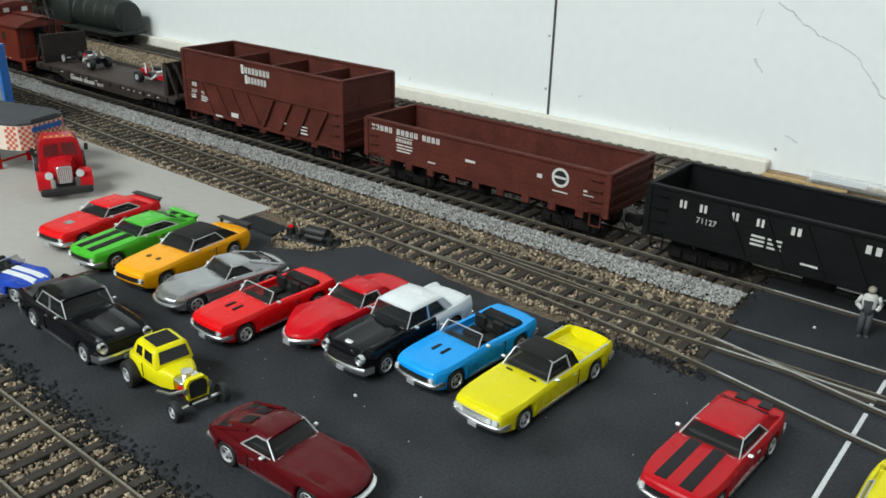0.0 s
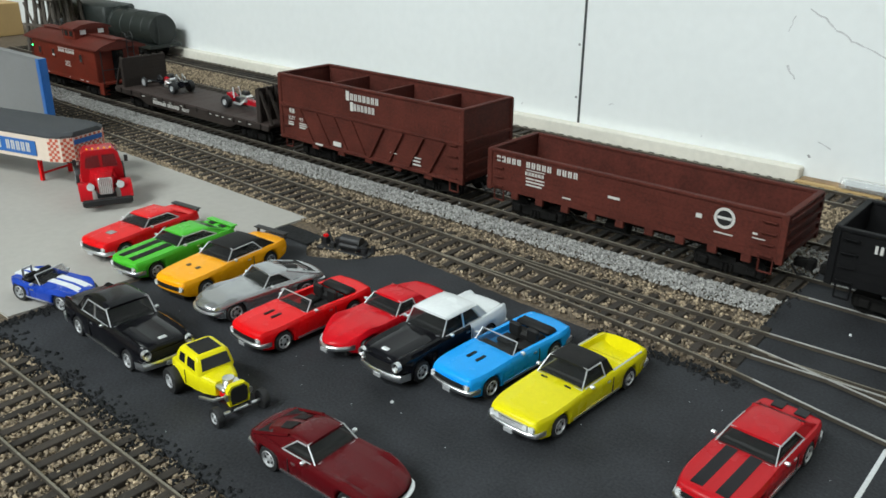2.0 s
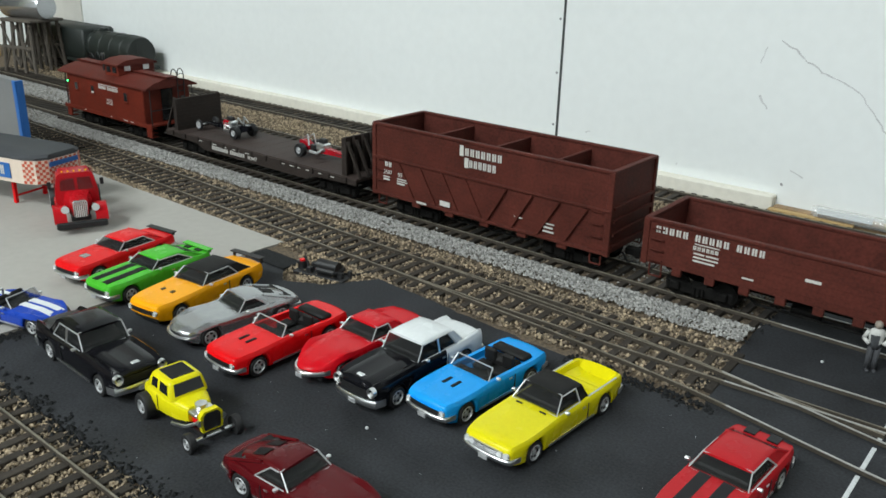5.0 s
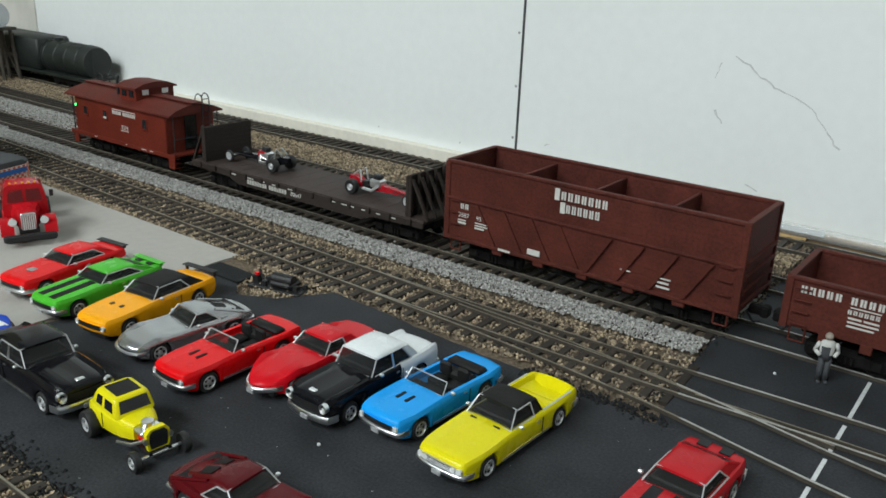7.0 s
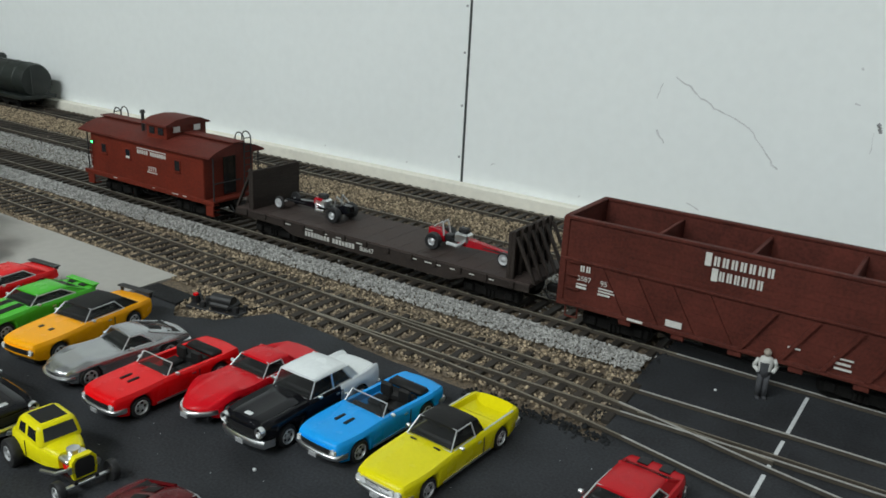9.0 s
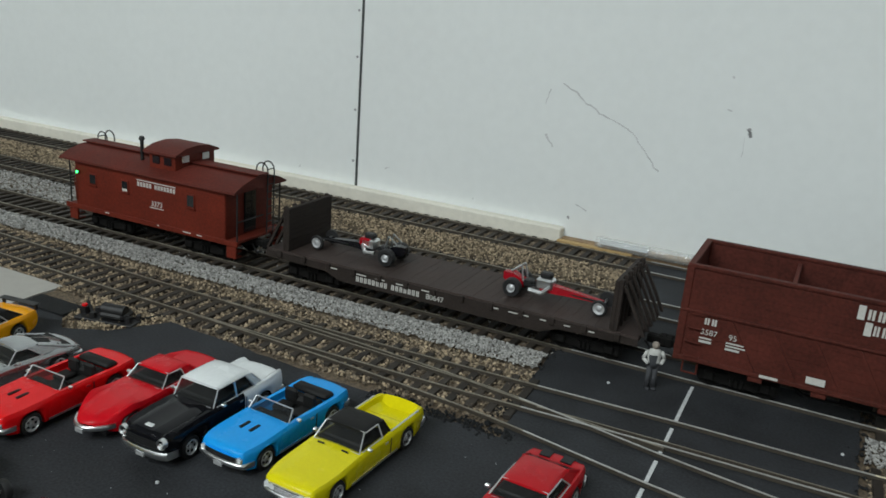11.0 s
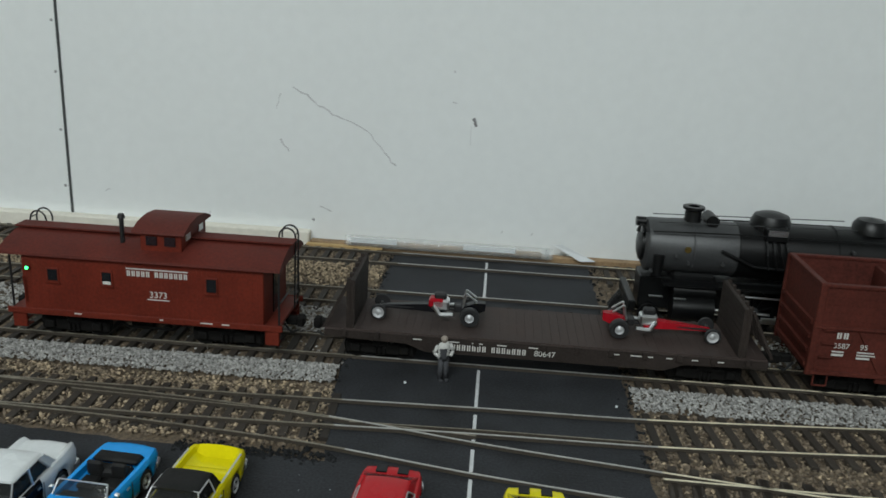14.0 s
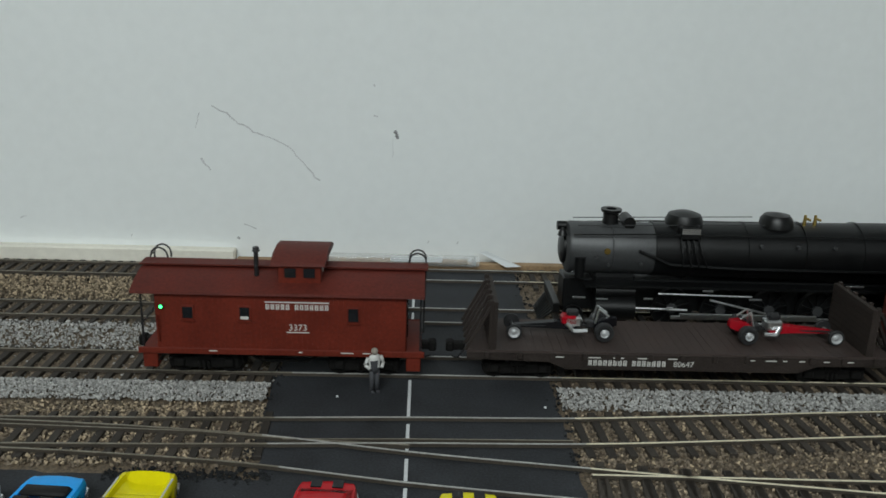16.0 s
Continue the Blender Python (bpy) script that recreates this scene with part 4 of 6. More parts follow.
parked("open_top_car", -8.75, -12.1, -94, 4.35, 1.7, M_SKY, "sky blue open-top model car with black interior", kind="convertible", scoops=[(0.26, 0.16, 0.36, 0.1, M_VINYL), (0.26, -0.16, 0.36, 0.1, M_VINYL)], a=0.1, d=-0.36)
elc = parked("car_pickup", -6.6, -12.5, -93, 5.05, 1.72, M_YELLOW, "lemon yellow model pickup car with black roof and open bed", roof=M_VINYL, H=1.26, quad=True, a=0.12, b=0.045, c=-0.11, d=-0.15, cpillar=0.72, bed=(-0.155, -0.475), deck=0.84, scoops=[(0.15, 0.36, 0.045, 0.2, M_VINYL), (0.15, -0.36, 0.045, 0.2, M_VINYL)])
for s in (-1, 1):
    part("bed_trim", B(-0.44 * 4.8 * 0.94, -0.16 * 4.8 * 0.94, s * 0.665 - 0.02, s * 0.665 + 0.02, 0.78, 0.81), M_TRIM, elc, "bright trim along the bed")
part("bed_floor", B(-0.44 * 4.9, -0.17 * 4.8, -0.6, 0.6, 0.40, 0.5), M_YELLOW, elc, "yellow load bed floor")
parked("striped_coupe", -2.15, -12.3, -93, 4.5, 1.74, M_CAMRED, "dark red model coupe with two black stripes", hood_stripes=STR(M_BLACKP), wing=False, d=-0.40, H=1.16, b=0.0, c=-0.26, nose=0.86, cpillar=0.66)
parked("striped_coupe", 1.4, -12.7, -91, 4.5, 1.74, M_YELLOW, "yellow model coupe with black stripes beside the road line", hood_stripes=STR(M_BLACKP), wing=False, d=-0.40, H=1.16, b=0.0, c=-0.26, nose=0.86, cpillar=0.66)
parked("sedan", -14.9, -15.85, -2, 4.75, 1.72, M_BLACKP, "gloss black fifties model sedan with chrome bumpers", H=1.44, bumpz=1.5, bulge=0.05, bpillar=True, crown=0.085, hood=0.93, belt=0.95, deck=0.93, a=0.12, b=0.06, c=-0.20, d=-0.30, cpillar=0.84, fin=0.06, fend=0.05, hw_roof=0.80, nose=0.94, tail=0.96)
parked("fastback_sports_car", -6.75, -15.95, 2, 4.1, 1.62, M_MAROON, "maroon fastback model sports car with chrome bumpers", hood=0.72, belt=0.76, deck=0.72, H=1.12, a=0.06, b=-0.025, c=-0.17, d=-0.44, cpillar=0.5, fast=True, bumpz=0.6, low_nose=0.08, bulge=0.03, hump=0.06, point=0.12, nose=0.84, tail=0.84)
cob = parked("roadster", -19.85, -15.4, 14, 3.05, 1.42, M_COBRA, "royal blue open roadster model with white stripes", kind="convertible", hood=0.68, belt=0.70, deck=0.68, a=0.02, d=-0.3, nose=0.7, tail=0.75, bump=False, hood_stripes=[(-0.28, -0.06, M_WHITEP), (0.06, 0.28, M_WHITEP)], low_nose=0.06, bulge=0.02, hump=0.05, point=0.25)
part("roll_bar", wire(bmesh.new(), [(-0.8, -0.1, 0.6), (-0.8, -0.1, 0.98), (-0.8, -0.4, 0.98), (-0.8, -0.4, 0.6)], 0.035), M_CHROME, cob, "chrome roll bar")


def hot_rod(x, y, heading):
    ob = thing("hot_rod", x, y, 0, heading, "yellow model hot rod with exposed engine and black roof", "model car", "model cars on the car park")
    rings = []
    for px, w, z0, z1 in ((0.62, 0.36, 0.46, 0.93), (0.5, 0.43, 0.44, 0.97), (0.2, 0.54, 0.40, 1.02), (-0.2, 0.61, 0.37, 1.05), (-0.7, 0.66, 0.36, 1.07), (-1.15, 0.66, 0.38, 1.06), (-1.45, 0.60, 0.43, 0.99), (-1.68, 0.5, 0.5, 0.86), (-1.82, 0.36, 0.56, 0.72)):
        h = z1 - z0
        rings.append([(px, w * u, z0 + h * v) for u, v in ((-0.7, 0), (-0.94, 0.08), (-1, 0.4), (-0.99, 0.7), (-0.9, 0.9), (-0.66, 0.98), (0, 1.0), (0.66, 0.98), (0.9, 0.9), (0.99, 0.7), (1, 0.4), (0.94, 0.08), (0.7, 0))])
    part("body", loft(bmesh.new(), rings), M_YELLOW, ob, "", True, 50)
    top = 1.5
    rings = []
    for z, xf, xr, w in ((0.98, 0.16, -1.36, 0.60), (1.1, 0.13, -1.30, 0.585), (1.3, 0.06, -1.20, 0.55), (1.42, 0.01, -1.12, 0.52), (1.48, -0.05, -1.04, 0.47), (top, -0.12, -0.96, 0.41)):
        c = 0.14
        rings.append([(xf, -w + c, z), (xf, w - c, z), (xf - c * 0.4, w - c * 0.3, z), (xf - c, w, z), (xr + c, w, z), (xr + c * 0.4, w - c * 0.3, z), (xr, w - c, z), (xr, -w + c, z), (xr + c * 0.4, -w + c * 0.3, z), (xr + c, -w, z), (xf - c, -w, z), (xf - c * 0.4, -w + c * 0.3, z)])
    part("cab", loft(bmesh.new(), rings), M_YELLOW, ob, "rounded yellow coupe cab", True, 50)
    part("roof_insert", B(-0.92, -0.16, -0.36, 0.36, top - 0.03, top + 0.018, bevel=0.015), M_VINYL, ob, "black roof insert")
    part("windscreen", slab(bmesh.new(), [(0.137, -0.45, 1.09), (0.137, 0.45, 1.09), (0.03, 0.40, 1.42), (0.03, -0.40, 1.42)], 0.03), M_WIN, ob, "dark windscreen")
    for s in (-1, 1):
        part("side_window", slab(bmesh.new(), [(-0.04, s * 0.595, 1.1), (-0.5, s * 0.595, 1.1), (-0.5, s * 0.542, 1.38), (-0.1, s * 0.542, 1.38)], 0.03 * s), M_WIN, ob, "dark side window")
        part("quarter_window", slab(bmesh.new(), [(-0.64, s * 0.595, 1.1), (-0.98, s * 0.595, 1.1), (-0.94, s * 0.542, 1.36), (-0.64, s * 0.542, 1.38)], 0.03 * s), M_WIN, ob, "dark quarter window")
        part("door_line", B(-0.575, -0.56, s * 0.655 - 0.01, s * 0.655 + 0.01, 0.5, 0.95), M_BLACK, ob)
    part("engine_block", B(0.45, 1.05, -0.24, 0.24, 0.4, 0.78, bevel=0.05), M_RED, ob, "red engine block")
    for s in (-1, 1):
        part("valve_cover", B(0.45, 1.02, s * 0.24 - 0.1, s * 0.24 + 0.1, 0.72, 0.86, bevel=0.04), M_CHROME, ob, "chrome valve cover")
        part("exhaust_header", wire(bmesh.new(), [(1.0, s * 0.3, 0.6), (0.7, s * 0.5, 0.45), (0.1, s * 0.6, 0.32)], 0.05), M_CHROME, ob, "chrome exhaust pipe")
        part("frame_rail", B(-1.4, 1.35, s * 0.28 - 0.05, s * 0.28 + 0.05, 0.3, 0.4), M_BLACK, ob)
        wheel(ob, 1.3, s * 0.72, 0.29, 0.2, -s, 0.6)
        wheel(ob, -1.15, s * 0.74, 0.40, 0.32, -s, 0.55)
        part("headlight", R((1.15, s * 0.34, 0.72), (1.3, s * 0.34, 0.72), 0.07, 0.1, seg=12), M_CHROME, ob, "chrome headlight", True)
    part("air_cleaner", R((0.75, 0, 0.8), (0.75, 0, 1.02), 0.17, seg=14), M_CHROME, ob, "chrome air cleaner", True)
    part("front_axle", R((1.3, -0.72, 0.29), (1.3, 0.72, 0.29), 0.05), M_CHROME, ob)
    sh = [(1.12, 0.30, 0.42), (1.12, 0.34, 0.62), (1.12, 0.33, 0.92), (1.12, 0.22, 1.04), (1.12, -0.22, 1.04), (1.12, -0.33, 0.92), (1.12, -0.34, 0.62), (1.12, -0.30, 0.42)]
    part("radiator_shell", loft(bmesh.new(), [[(p[0] + k, p[1] * f, p[2]) for p in sh] for k, f in ((0, 0.95), (0.05, 1.0), (0.18, 1.0))]), M_YELLOW, ob, "yellow radiator shell", True, 40)
    part("radiator_core", loft(bmesh.new(), [[(1.30 + k, p[1] * 0.78, 0.72 + (p[2] - 0.72) * 0.84) for p in sh] for k in (0, 0.015)]), M_BLACK, ob, "black radiator core")
    return ob


shrink(hot_rod(-13.0, -15.78, -6), 0.84)


# ---- red truck with its checkered trailer ----
def truck(x, y, heading):
    ob = thing("truck", x, y, 0, heading, "red vintage model truck with chrome grille on cardboard", "truck")
    rings = []
    for px, w, z0, z1 in ((1.55, 0.28, 0.75, 1.35), (1.5, 0.36, 0.7, 1.45), (0.9, 0.46, 0.65, 1.5), (0.3, 0.62, 0.6, 1.55), (0.25, 0.85, 0.55, 1.55)):
        rings.append([(px, -w * 0.9, z0), (px, -w, (z0 + z1) / 2), (px, -w * 0.8, z1 - 0.08), (px, -w * 0.4, z1), (px, w * 0.4, z1), (px, w * 0.8, z1 - 0.08), (px, w, (z0 + z1) / 2), (px, w * 0.9, z0)])
    part("bonnet", loft(bmesh.new(), rings), M_CAMRED, ob, "", True, 40)
    cab = [(-1.0, 0.9, 0.55), (-1.0, 0.9, 1.5), (-0.95, 0.78, 2.15), (-0.9, 0.6, 2.3)]
    rings = []
    for px, k in ((0.3, 1), (0.22, 1), (-1.0, 1), (-1.05, 0.97)):
        rings.append([(px + (-0.25 if z > 1.6 and px > 0 else 0), s * w * k, z) for s, seq in ((-1, cab), (1, cab[::-1])) for _, w, z in seq])
    part("cab", loft(bmesh.new(), rings), M_CAMRED, ob, "", True, 40)
    for s in (-1, 1):
        part("windscreen", slab(bmesh.new(), [(0.36, s * 0.06, 1.58), (0.36, s * 0.7, 1.58), (0.13, s * 0.62, 2.08), (0.13, s * 0.06, 2.08)], 0.03 * s), M_GLASS, ob, "dark windscreen pane")
        part("side_window", slab(bmesh.new(), [(0.1, s * 0.92, 1.55), (-0.7, s * 0.92, 1.55), (-0.65, s * 0.82, 2.05), (-0.05, s * 0.82, 2.05)], 0.03 * s), M_GLASS, ob, "dark side window")
        m = Matrix.Translation((1.0, s * 0.85, 0.5)) @ Matrix.Rotation(radians(90), 4, "X")
        bm = bmesh.new()
        loft(bm, [[(1.0 + 0.66 * math.cos(u) * (1.1 if u < 1.6 else 1.35), s * 0.85 + yy, 0.48 + 0.62 * math.sin(u)) for yy in (-0.26, -0.2, 0.2, 0.26)] + [(1.0 + 0.58 * math.cos(u), s * 0.85 + yy, 0.45 + 0.52 * math.sin(u)) for yy in (0.2, -0.2)] for u in [0.0 + k * math.pi / 8 for k in range(9)]])
        part("mudguard", bm, M_CAMRED, ob, "red rounded mudguard", True, 50)
        part("headlight", R((1.35, s * 0.62, 1.05), (1.6, s * 0.62, 1.05), 0.14, 0.17, seg=14), M_LENS, ob, "round clear headlight", True)
        wheel(ob, 1.0, s * 0.86, 0.46, 0.3, -s)
        wheel(ob, -2.4, s * 0.86, 0.5, 0.5, -s)
        part("mirror", B(0.0, 0.08, s * 1.1 - 0.08, s * 1.1 + 0.08, 1.65, 1.95, bevel=0.02), M_BLACK, ob)
    part("grille", B(1.5, 1.62, -0.3, 0.3, 0.62, 1.42, bevel=0.06), M_CHROME, ob, "tall chrome grille")
    bm = bmesh.new()
    for k in range(7):
        box(bm, 1.615, 1.63, -0.25 + k * 0.08, -0.22 + k * 0.08, 0.68, 1.36)
    part("grille_bar", bm, M_SILVER, ob)
    part("front_bumper", B(1.75, 1.95, -1.05, 1.05, 0.25, 0.55, bevel=0.06), M_BLACK, ob, "black front bumper")
    part("chassis", B(-3.2, 1.6, -0.4, 0.4, 0.5, 0.72, bevel=0.03), M_BLACK, ob)
    part("fuel_tank", B(-1.9, -1.2, -0.95, -0.55, 0.35, 0.75, bevel=0.08), M_CAMRED, ob)
    bm = bmesh.new()
    for yy in (-0.5, -0.25, 0, 0.25, 0.5):
        box(bm, -0.25, -0.12, yy - 0.04, yy + 0.04, 2.26, 2.34, bevel=0.015)
    part("roof_lamp", bm, M_ORANGE, ob, "amber roof lamps")
    return ob


shrink(truck(-28.95, -9.95, -24), 0.88)
tr = thing("trailer", -31.1, -9.25, 0, 195.5, "race trailer with checkered sides and a dark tarpaulin top", "trailer")
LT = 12.0
bodyring = lambda z: [(0.05, -0.75, z), (0.35, -1.15, z), (0.9, -1.32, z), (LT, -1.32, z), (LT, 1.32, z), (0.9, 1.32, z), (0.35, 1.15, z), (0.05, 0.75, z)]
part("side_panel", loft(bmesh.new(), [bodyring(1.15), bodyring(2.15)]), M_CREAMP, tr, "cream side panels")
part("tarpaulin", loft(bmesh.new(), [bodyring(2.15), [(x, y, 2.25) for x, y, z in bodyring(0)], [(x * 0.99 + 0.06, y * 0.85, 2.36) for x, y, z in bodyring(0)]]), M_FELT, tr, "dark grey tarpaulin top", True, 30)
bm = bmesh.new()
out = bodyring(0)
n = 0
for (xa, ya, _), (xb, yb, _) in list(zip(out, out[1:] + out[:1])):
    d = Vector((xb - xa, yb - ya, 0))
    steps = max(1, int(d.length / 0.12))
    if abs(xa - LT) < 0.01 and abs(xb - LT) < 0.01:
        continue
    steps = min(steps, 46)
    u = d.normalized() * 0.12
    nrm = Vector((d.y, -d.x, 0)).normalized() * 0.012
    for k in range(steps):
        for j in range(8):
            if (k + j) % 2:
                continue
            if 3 <= j <= 4 and k > 2 and d.length > 3:
                continue
            p = Vector((xa, ya, 1.17 + j * 0.12)) + u * k
            slab(bm, [p + nrm, p + u + nrm, p + u + nrm + Vector((0, 0, 0.12)), p + nrm + Vector((0, 0, 0.12))], 0.01)
tagged(part("red_check", bm, M_CHECK, tr, "small red checks along the side"), kind="stuff")
for s in (-1, 1):
    bm = B(1.6, 7.2, s * 1.345 - 0.014, s * 1.345 + 0.014, 1.32, 1.95)
    sg = part("sign_band", bm, M_BLUE, tr, "blue sign band with white lettering bars")
    bm = bmesh.new()
    bars(bm, [5, 6, 4], 1.9, 6.9, 1.36 * s + (0.012 if s > 0 else 0.0), 1.45, 1.85)
    part("lettering", bm, M_LETTER, sg)
part("nose_band", slab(bmesh.new(), [(0.02, -0.74, 1.85), (0.02, 0.74, 1.85), (0.02, 0.74, 2.05), (0.02, -0.74, 2.05)], 0.02), M_BLUE, tr, "blue band on the trailer front")
for y in (-0.75, 0.75):
    part("landing_leg", B(2.2, 2.34, y - 0.07, y + 0.07, 0.0, 1.15), M_RED, tr, "red landing leg")
part("leg_brace", R((2.27, -0.75, 0.3), (2.27, 0.75, 0.3), 0.05, seg=6), M_RED, tr)
for xx in (9.4, 10.6):
    for s in (-1, 1):
        wheel(tr, xx, s * 1.05, 0.5, 0.4, -s)
part("underframe", B(0.6, 11.8, -0.5, 0.5, 0.9, 1.16), M_BLACK, tr)

# ---- rolling stock: built where it stands at the end, moved along x by TRAIN ----
ROLL = []


def bogie(parent, x):
    b = part("bogie", B(x - 1.15, x + 1.15, -0.95, -0.8, 0.32, 0.72, bevel=0.06), M_STEEL, parent, "black bogie with spoked wheels")
    part("bogie_side", B(x - 1.15, x + 1.15, 0.8, 0.95, 0.32, 0.72, bevel=0.06), M_STEEL, b)
    part("bolster", B(x - 0.25, x + 0.25, -0.95, 0.95, 0.5, 0.85), M_STEEL, b)
    for dx in (-0.8, 0.8):
        bm = rod(bmesh.new(), (x + dx, -0.85, 0.57), (x + dx, 0.85, 0.57), 0.08, seg=8)
        for s in (-1, 1):
            rod(bm, (x + dx, s * 0.70, 0.57), (x + dx, s * 0.82, 0.57), 0.41, seg=16)
        part("wheelset", bm, M_STEEL, b, "", True)
        for s in (-1, 1):
            part("axle_box", B(x + dx - 0.16, x + dx + 0.16, s * 0.98 - 0.1, s * 0.98 + 0.1, 0.42, 0.7, bevel=0.04), M_STEEL, b)
    for k in (-0.15, 0.0, 0.15):
        part("spring", R((x + k, -1.0, 0.36), (x + k, -1.0, 0.62), 0.05, seg=8), M_STEEL, b)
    return b


def rolling(name, x0, x1, label, category):
    ob = thing(name, 0, Y_T, 0, 0, label, category, "cars of the freight train")
    ROLL.append(ob)
    L = x1 - x0
    for x in (x0 + 1.75, x1 - 1.75):
        bogie(ob, x)
    for x, s in ((x0, -1), (x1, 1)):
        part("coupler", B(min(x, x + s * 0.62), max(x, x + s * 0.62), -0.14, 0.14, 0.78, 1.05, bevel=0.04), M_STEEL, ob)
        part("coupler_knuckle", B(x + s * 0.5 - 0.14, x + s * 0.5 + 0.14, -0.2, 0.2, 0.74, 1.1, bevel=0.06), M_STEEL, ob)
        part("hose", wire(bmesh.new(), [(x, -0.3, 0.9), (x + s * 0.25, -0.32, 0.6), (x + s * 0.45, -0.25, 0.65)], 0.04), M_BLACK, ob)
    part("centre_sill", B(x0 + 0.3, x1 - 0.3, -0.35, 0.35, 0.75, 1.15), M_STEEL, ob)
    part("brake_cylinder", R((x0 + L * 0.42, -0.6, 0.72), (x0 + L * 0.5, -0.6, 0.72), 0.2, seg=12), M_STEEL, ob, "", True)
    bm = bmesh.new()
    for s in (-1, 1):
        wire(bm, [(x0 + 2.9, s * 0.9, 1.05), (x0 + 3.6, s * 0.9, 0.62), (x1 - 3.6, s * 0.9, 0.62), (x1 - 2.9, s * 0.9, 1.05)], 0.045)
    part("truss_rod", bm, M_STEEL, ob, "thin dark truss rods")
    return ob


def ladder(parent, x, y, z0, z1, w, material, n=4, along="x"):
    bm = bmesh.new()
    for k in range(n):
        z = z0 + (z1 - z0) * k / max(1, n - 1)
        if along == "x":
            wire(bm, [(x - w / 2, y + 0.06 * (1 if y < 0 else -1), z), (x - w / 2, y, z), (x + w / 2, y, z), (x + w / 2, y + 0.06 * (1 if y < 0 else -1), z)], 0.025, 5)
        else:
            wire(bm, [(x, y - w / 2, z), (x, y + w / 2, z)], 0.025, 5)
    return part("ladder", bm, material, parent, "grab irons")


def gondola(name, x0, x1, z0, z1, label, material, inside, extended=False, posts=True, boards=True, wood_end=True):
    ob = rolling(name, x0, x1, label, "gondola car")
    hy, th = 1.5, 0.09
    for s in (-1, 1):
        side = part("side", B(x0, x1, s * hy - th / 2, s * hy + th / 2, z0, z1, bevel=0.02), material, ob)
        # planks, each a little proud
        rows = 11 if extended else 6
        for k in range(rows):
            za = z0 + 0.03 + (z1 - z0 - 0.12) * k / rows
            zb_ = za + (z1 - z0 - 0.12) / rows - (0.009 if extended else 0.014)
            part("plank", B(x0 + 0.02, x1 - 0.02, s * (hy + th / 2) - 0.007, s * (hy + th / 2) + 0.007, za, zb_), material, side)
        part("top_rail", B(x0 - 0.02, x1 + 0.02, s * hy - 0.1, s * hy + 0.09, z1 - 0.05, z1 + 0.06, bevel=0.02), material, side)
        part("inside_lining", B(x0 + 0.1, x1 - 0.1, s * (hy - th / 2 - 0.03) - 0.012, s * (hy - th / 2 - 0.03) + 0.012, z0 + 0.1, z1 - 0.06), inside, side)
    for x, e in ((x0, -1), (x1, 1)):
        end = part("end_wall", B(x - 0.045, x + 0.045, -hy + 0.05, hy - 0.05, z0, z1, bevel=0.02), material, ob)
        part("end_cap", B(x - 0.1, x + 0.1, -hy - 0.05, hy + 0.05, z1 - 0.04, z1 + 0.065, bevel=0.02), material, end)
        for k in range(4):
            z = z0 + 0.25 + (min(z1, 2.9) - z0 - 0.4) * k / 3
            part("end_rib", B(x + e * 0.045 - 0.02, x + e * 0.045 + 0.10 * e if e > 0 else x + e * 0.045 + 0.02, -hy + 0.1, hy - 0.1, z - 0.06, z + 0.06) if e > 0 else B(x - 0.145, x - 0.02, -hy + 0.1, hy - 0.1, z - 0.06, z + 0.06), material, end)
        part("end_lining", B(x - e * 0.06 - 0.012, x - e * 0.06 + 0.012, -hy + 0.1, hy - 0.1, z0 + 0.1, z1 - 0.06), inside, end)
        for s in (-1, 1):
            part("corner_post", B(x - 0.11, x + 0.11, s * (hy + 0.02) - 0.08, s * (hy + 0.02) + 0.08, z0 - 0.05, z1 + 0.02, bevel=0.02), material, ob)
            ladder(ob, x - e * 0.42, s * (hy + 0.14), z0 + 0.15, (2.6 if extended else z1 - 0.25), 0.42, material, 4)
            part("step", wire(bmesh.new(), [(x - e * 0.2, s * 1.5, z0), (x - e * 0.2, s * 1.5, z0 - 0.42), (x - e * 0.62, s * 1.5, z0 - 0.42), (x - e * 0.62, s * 1.5, z0)], 0.03, 5), material, ob)
    part("floor_boards", B(x0 + 0.05, x1 - 0.05, -hy + 0.05, hy - 0.05, z0 - 0.02, z0 + 0.1), inside, ob)
    return ob


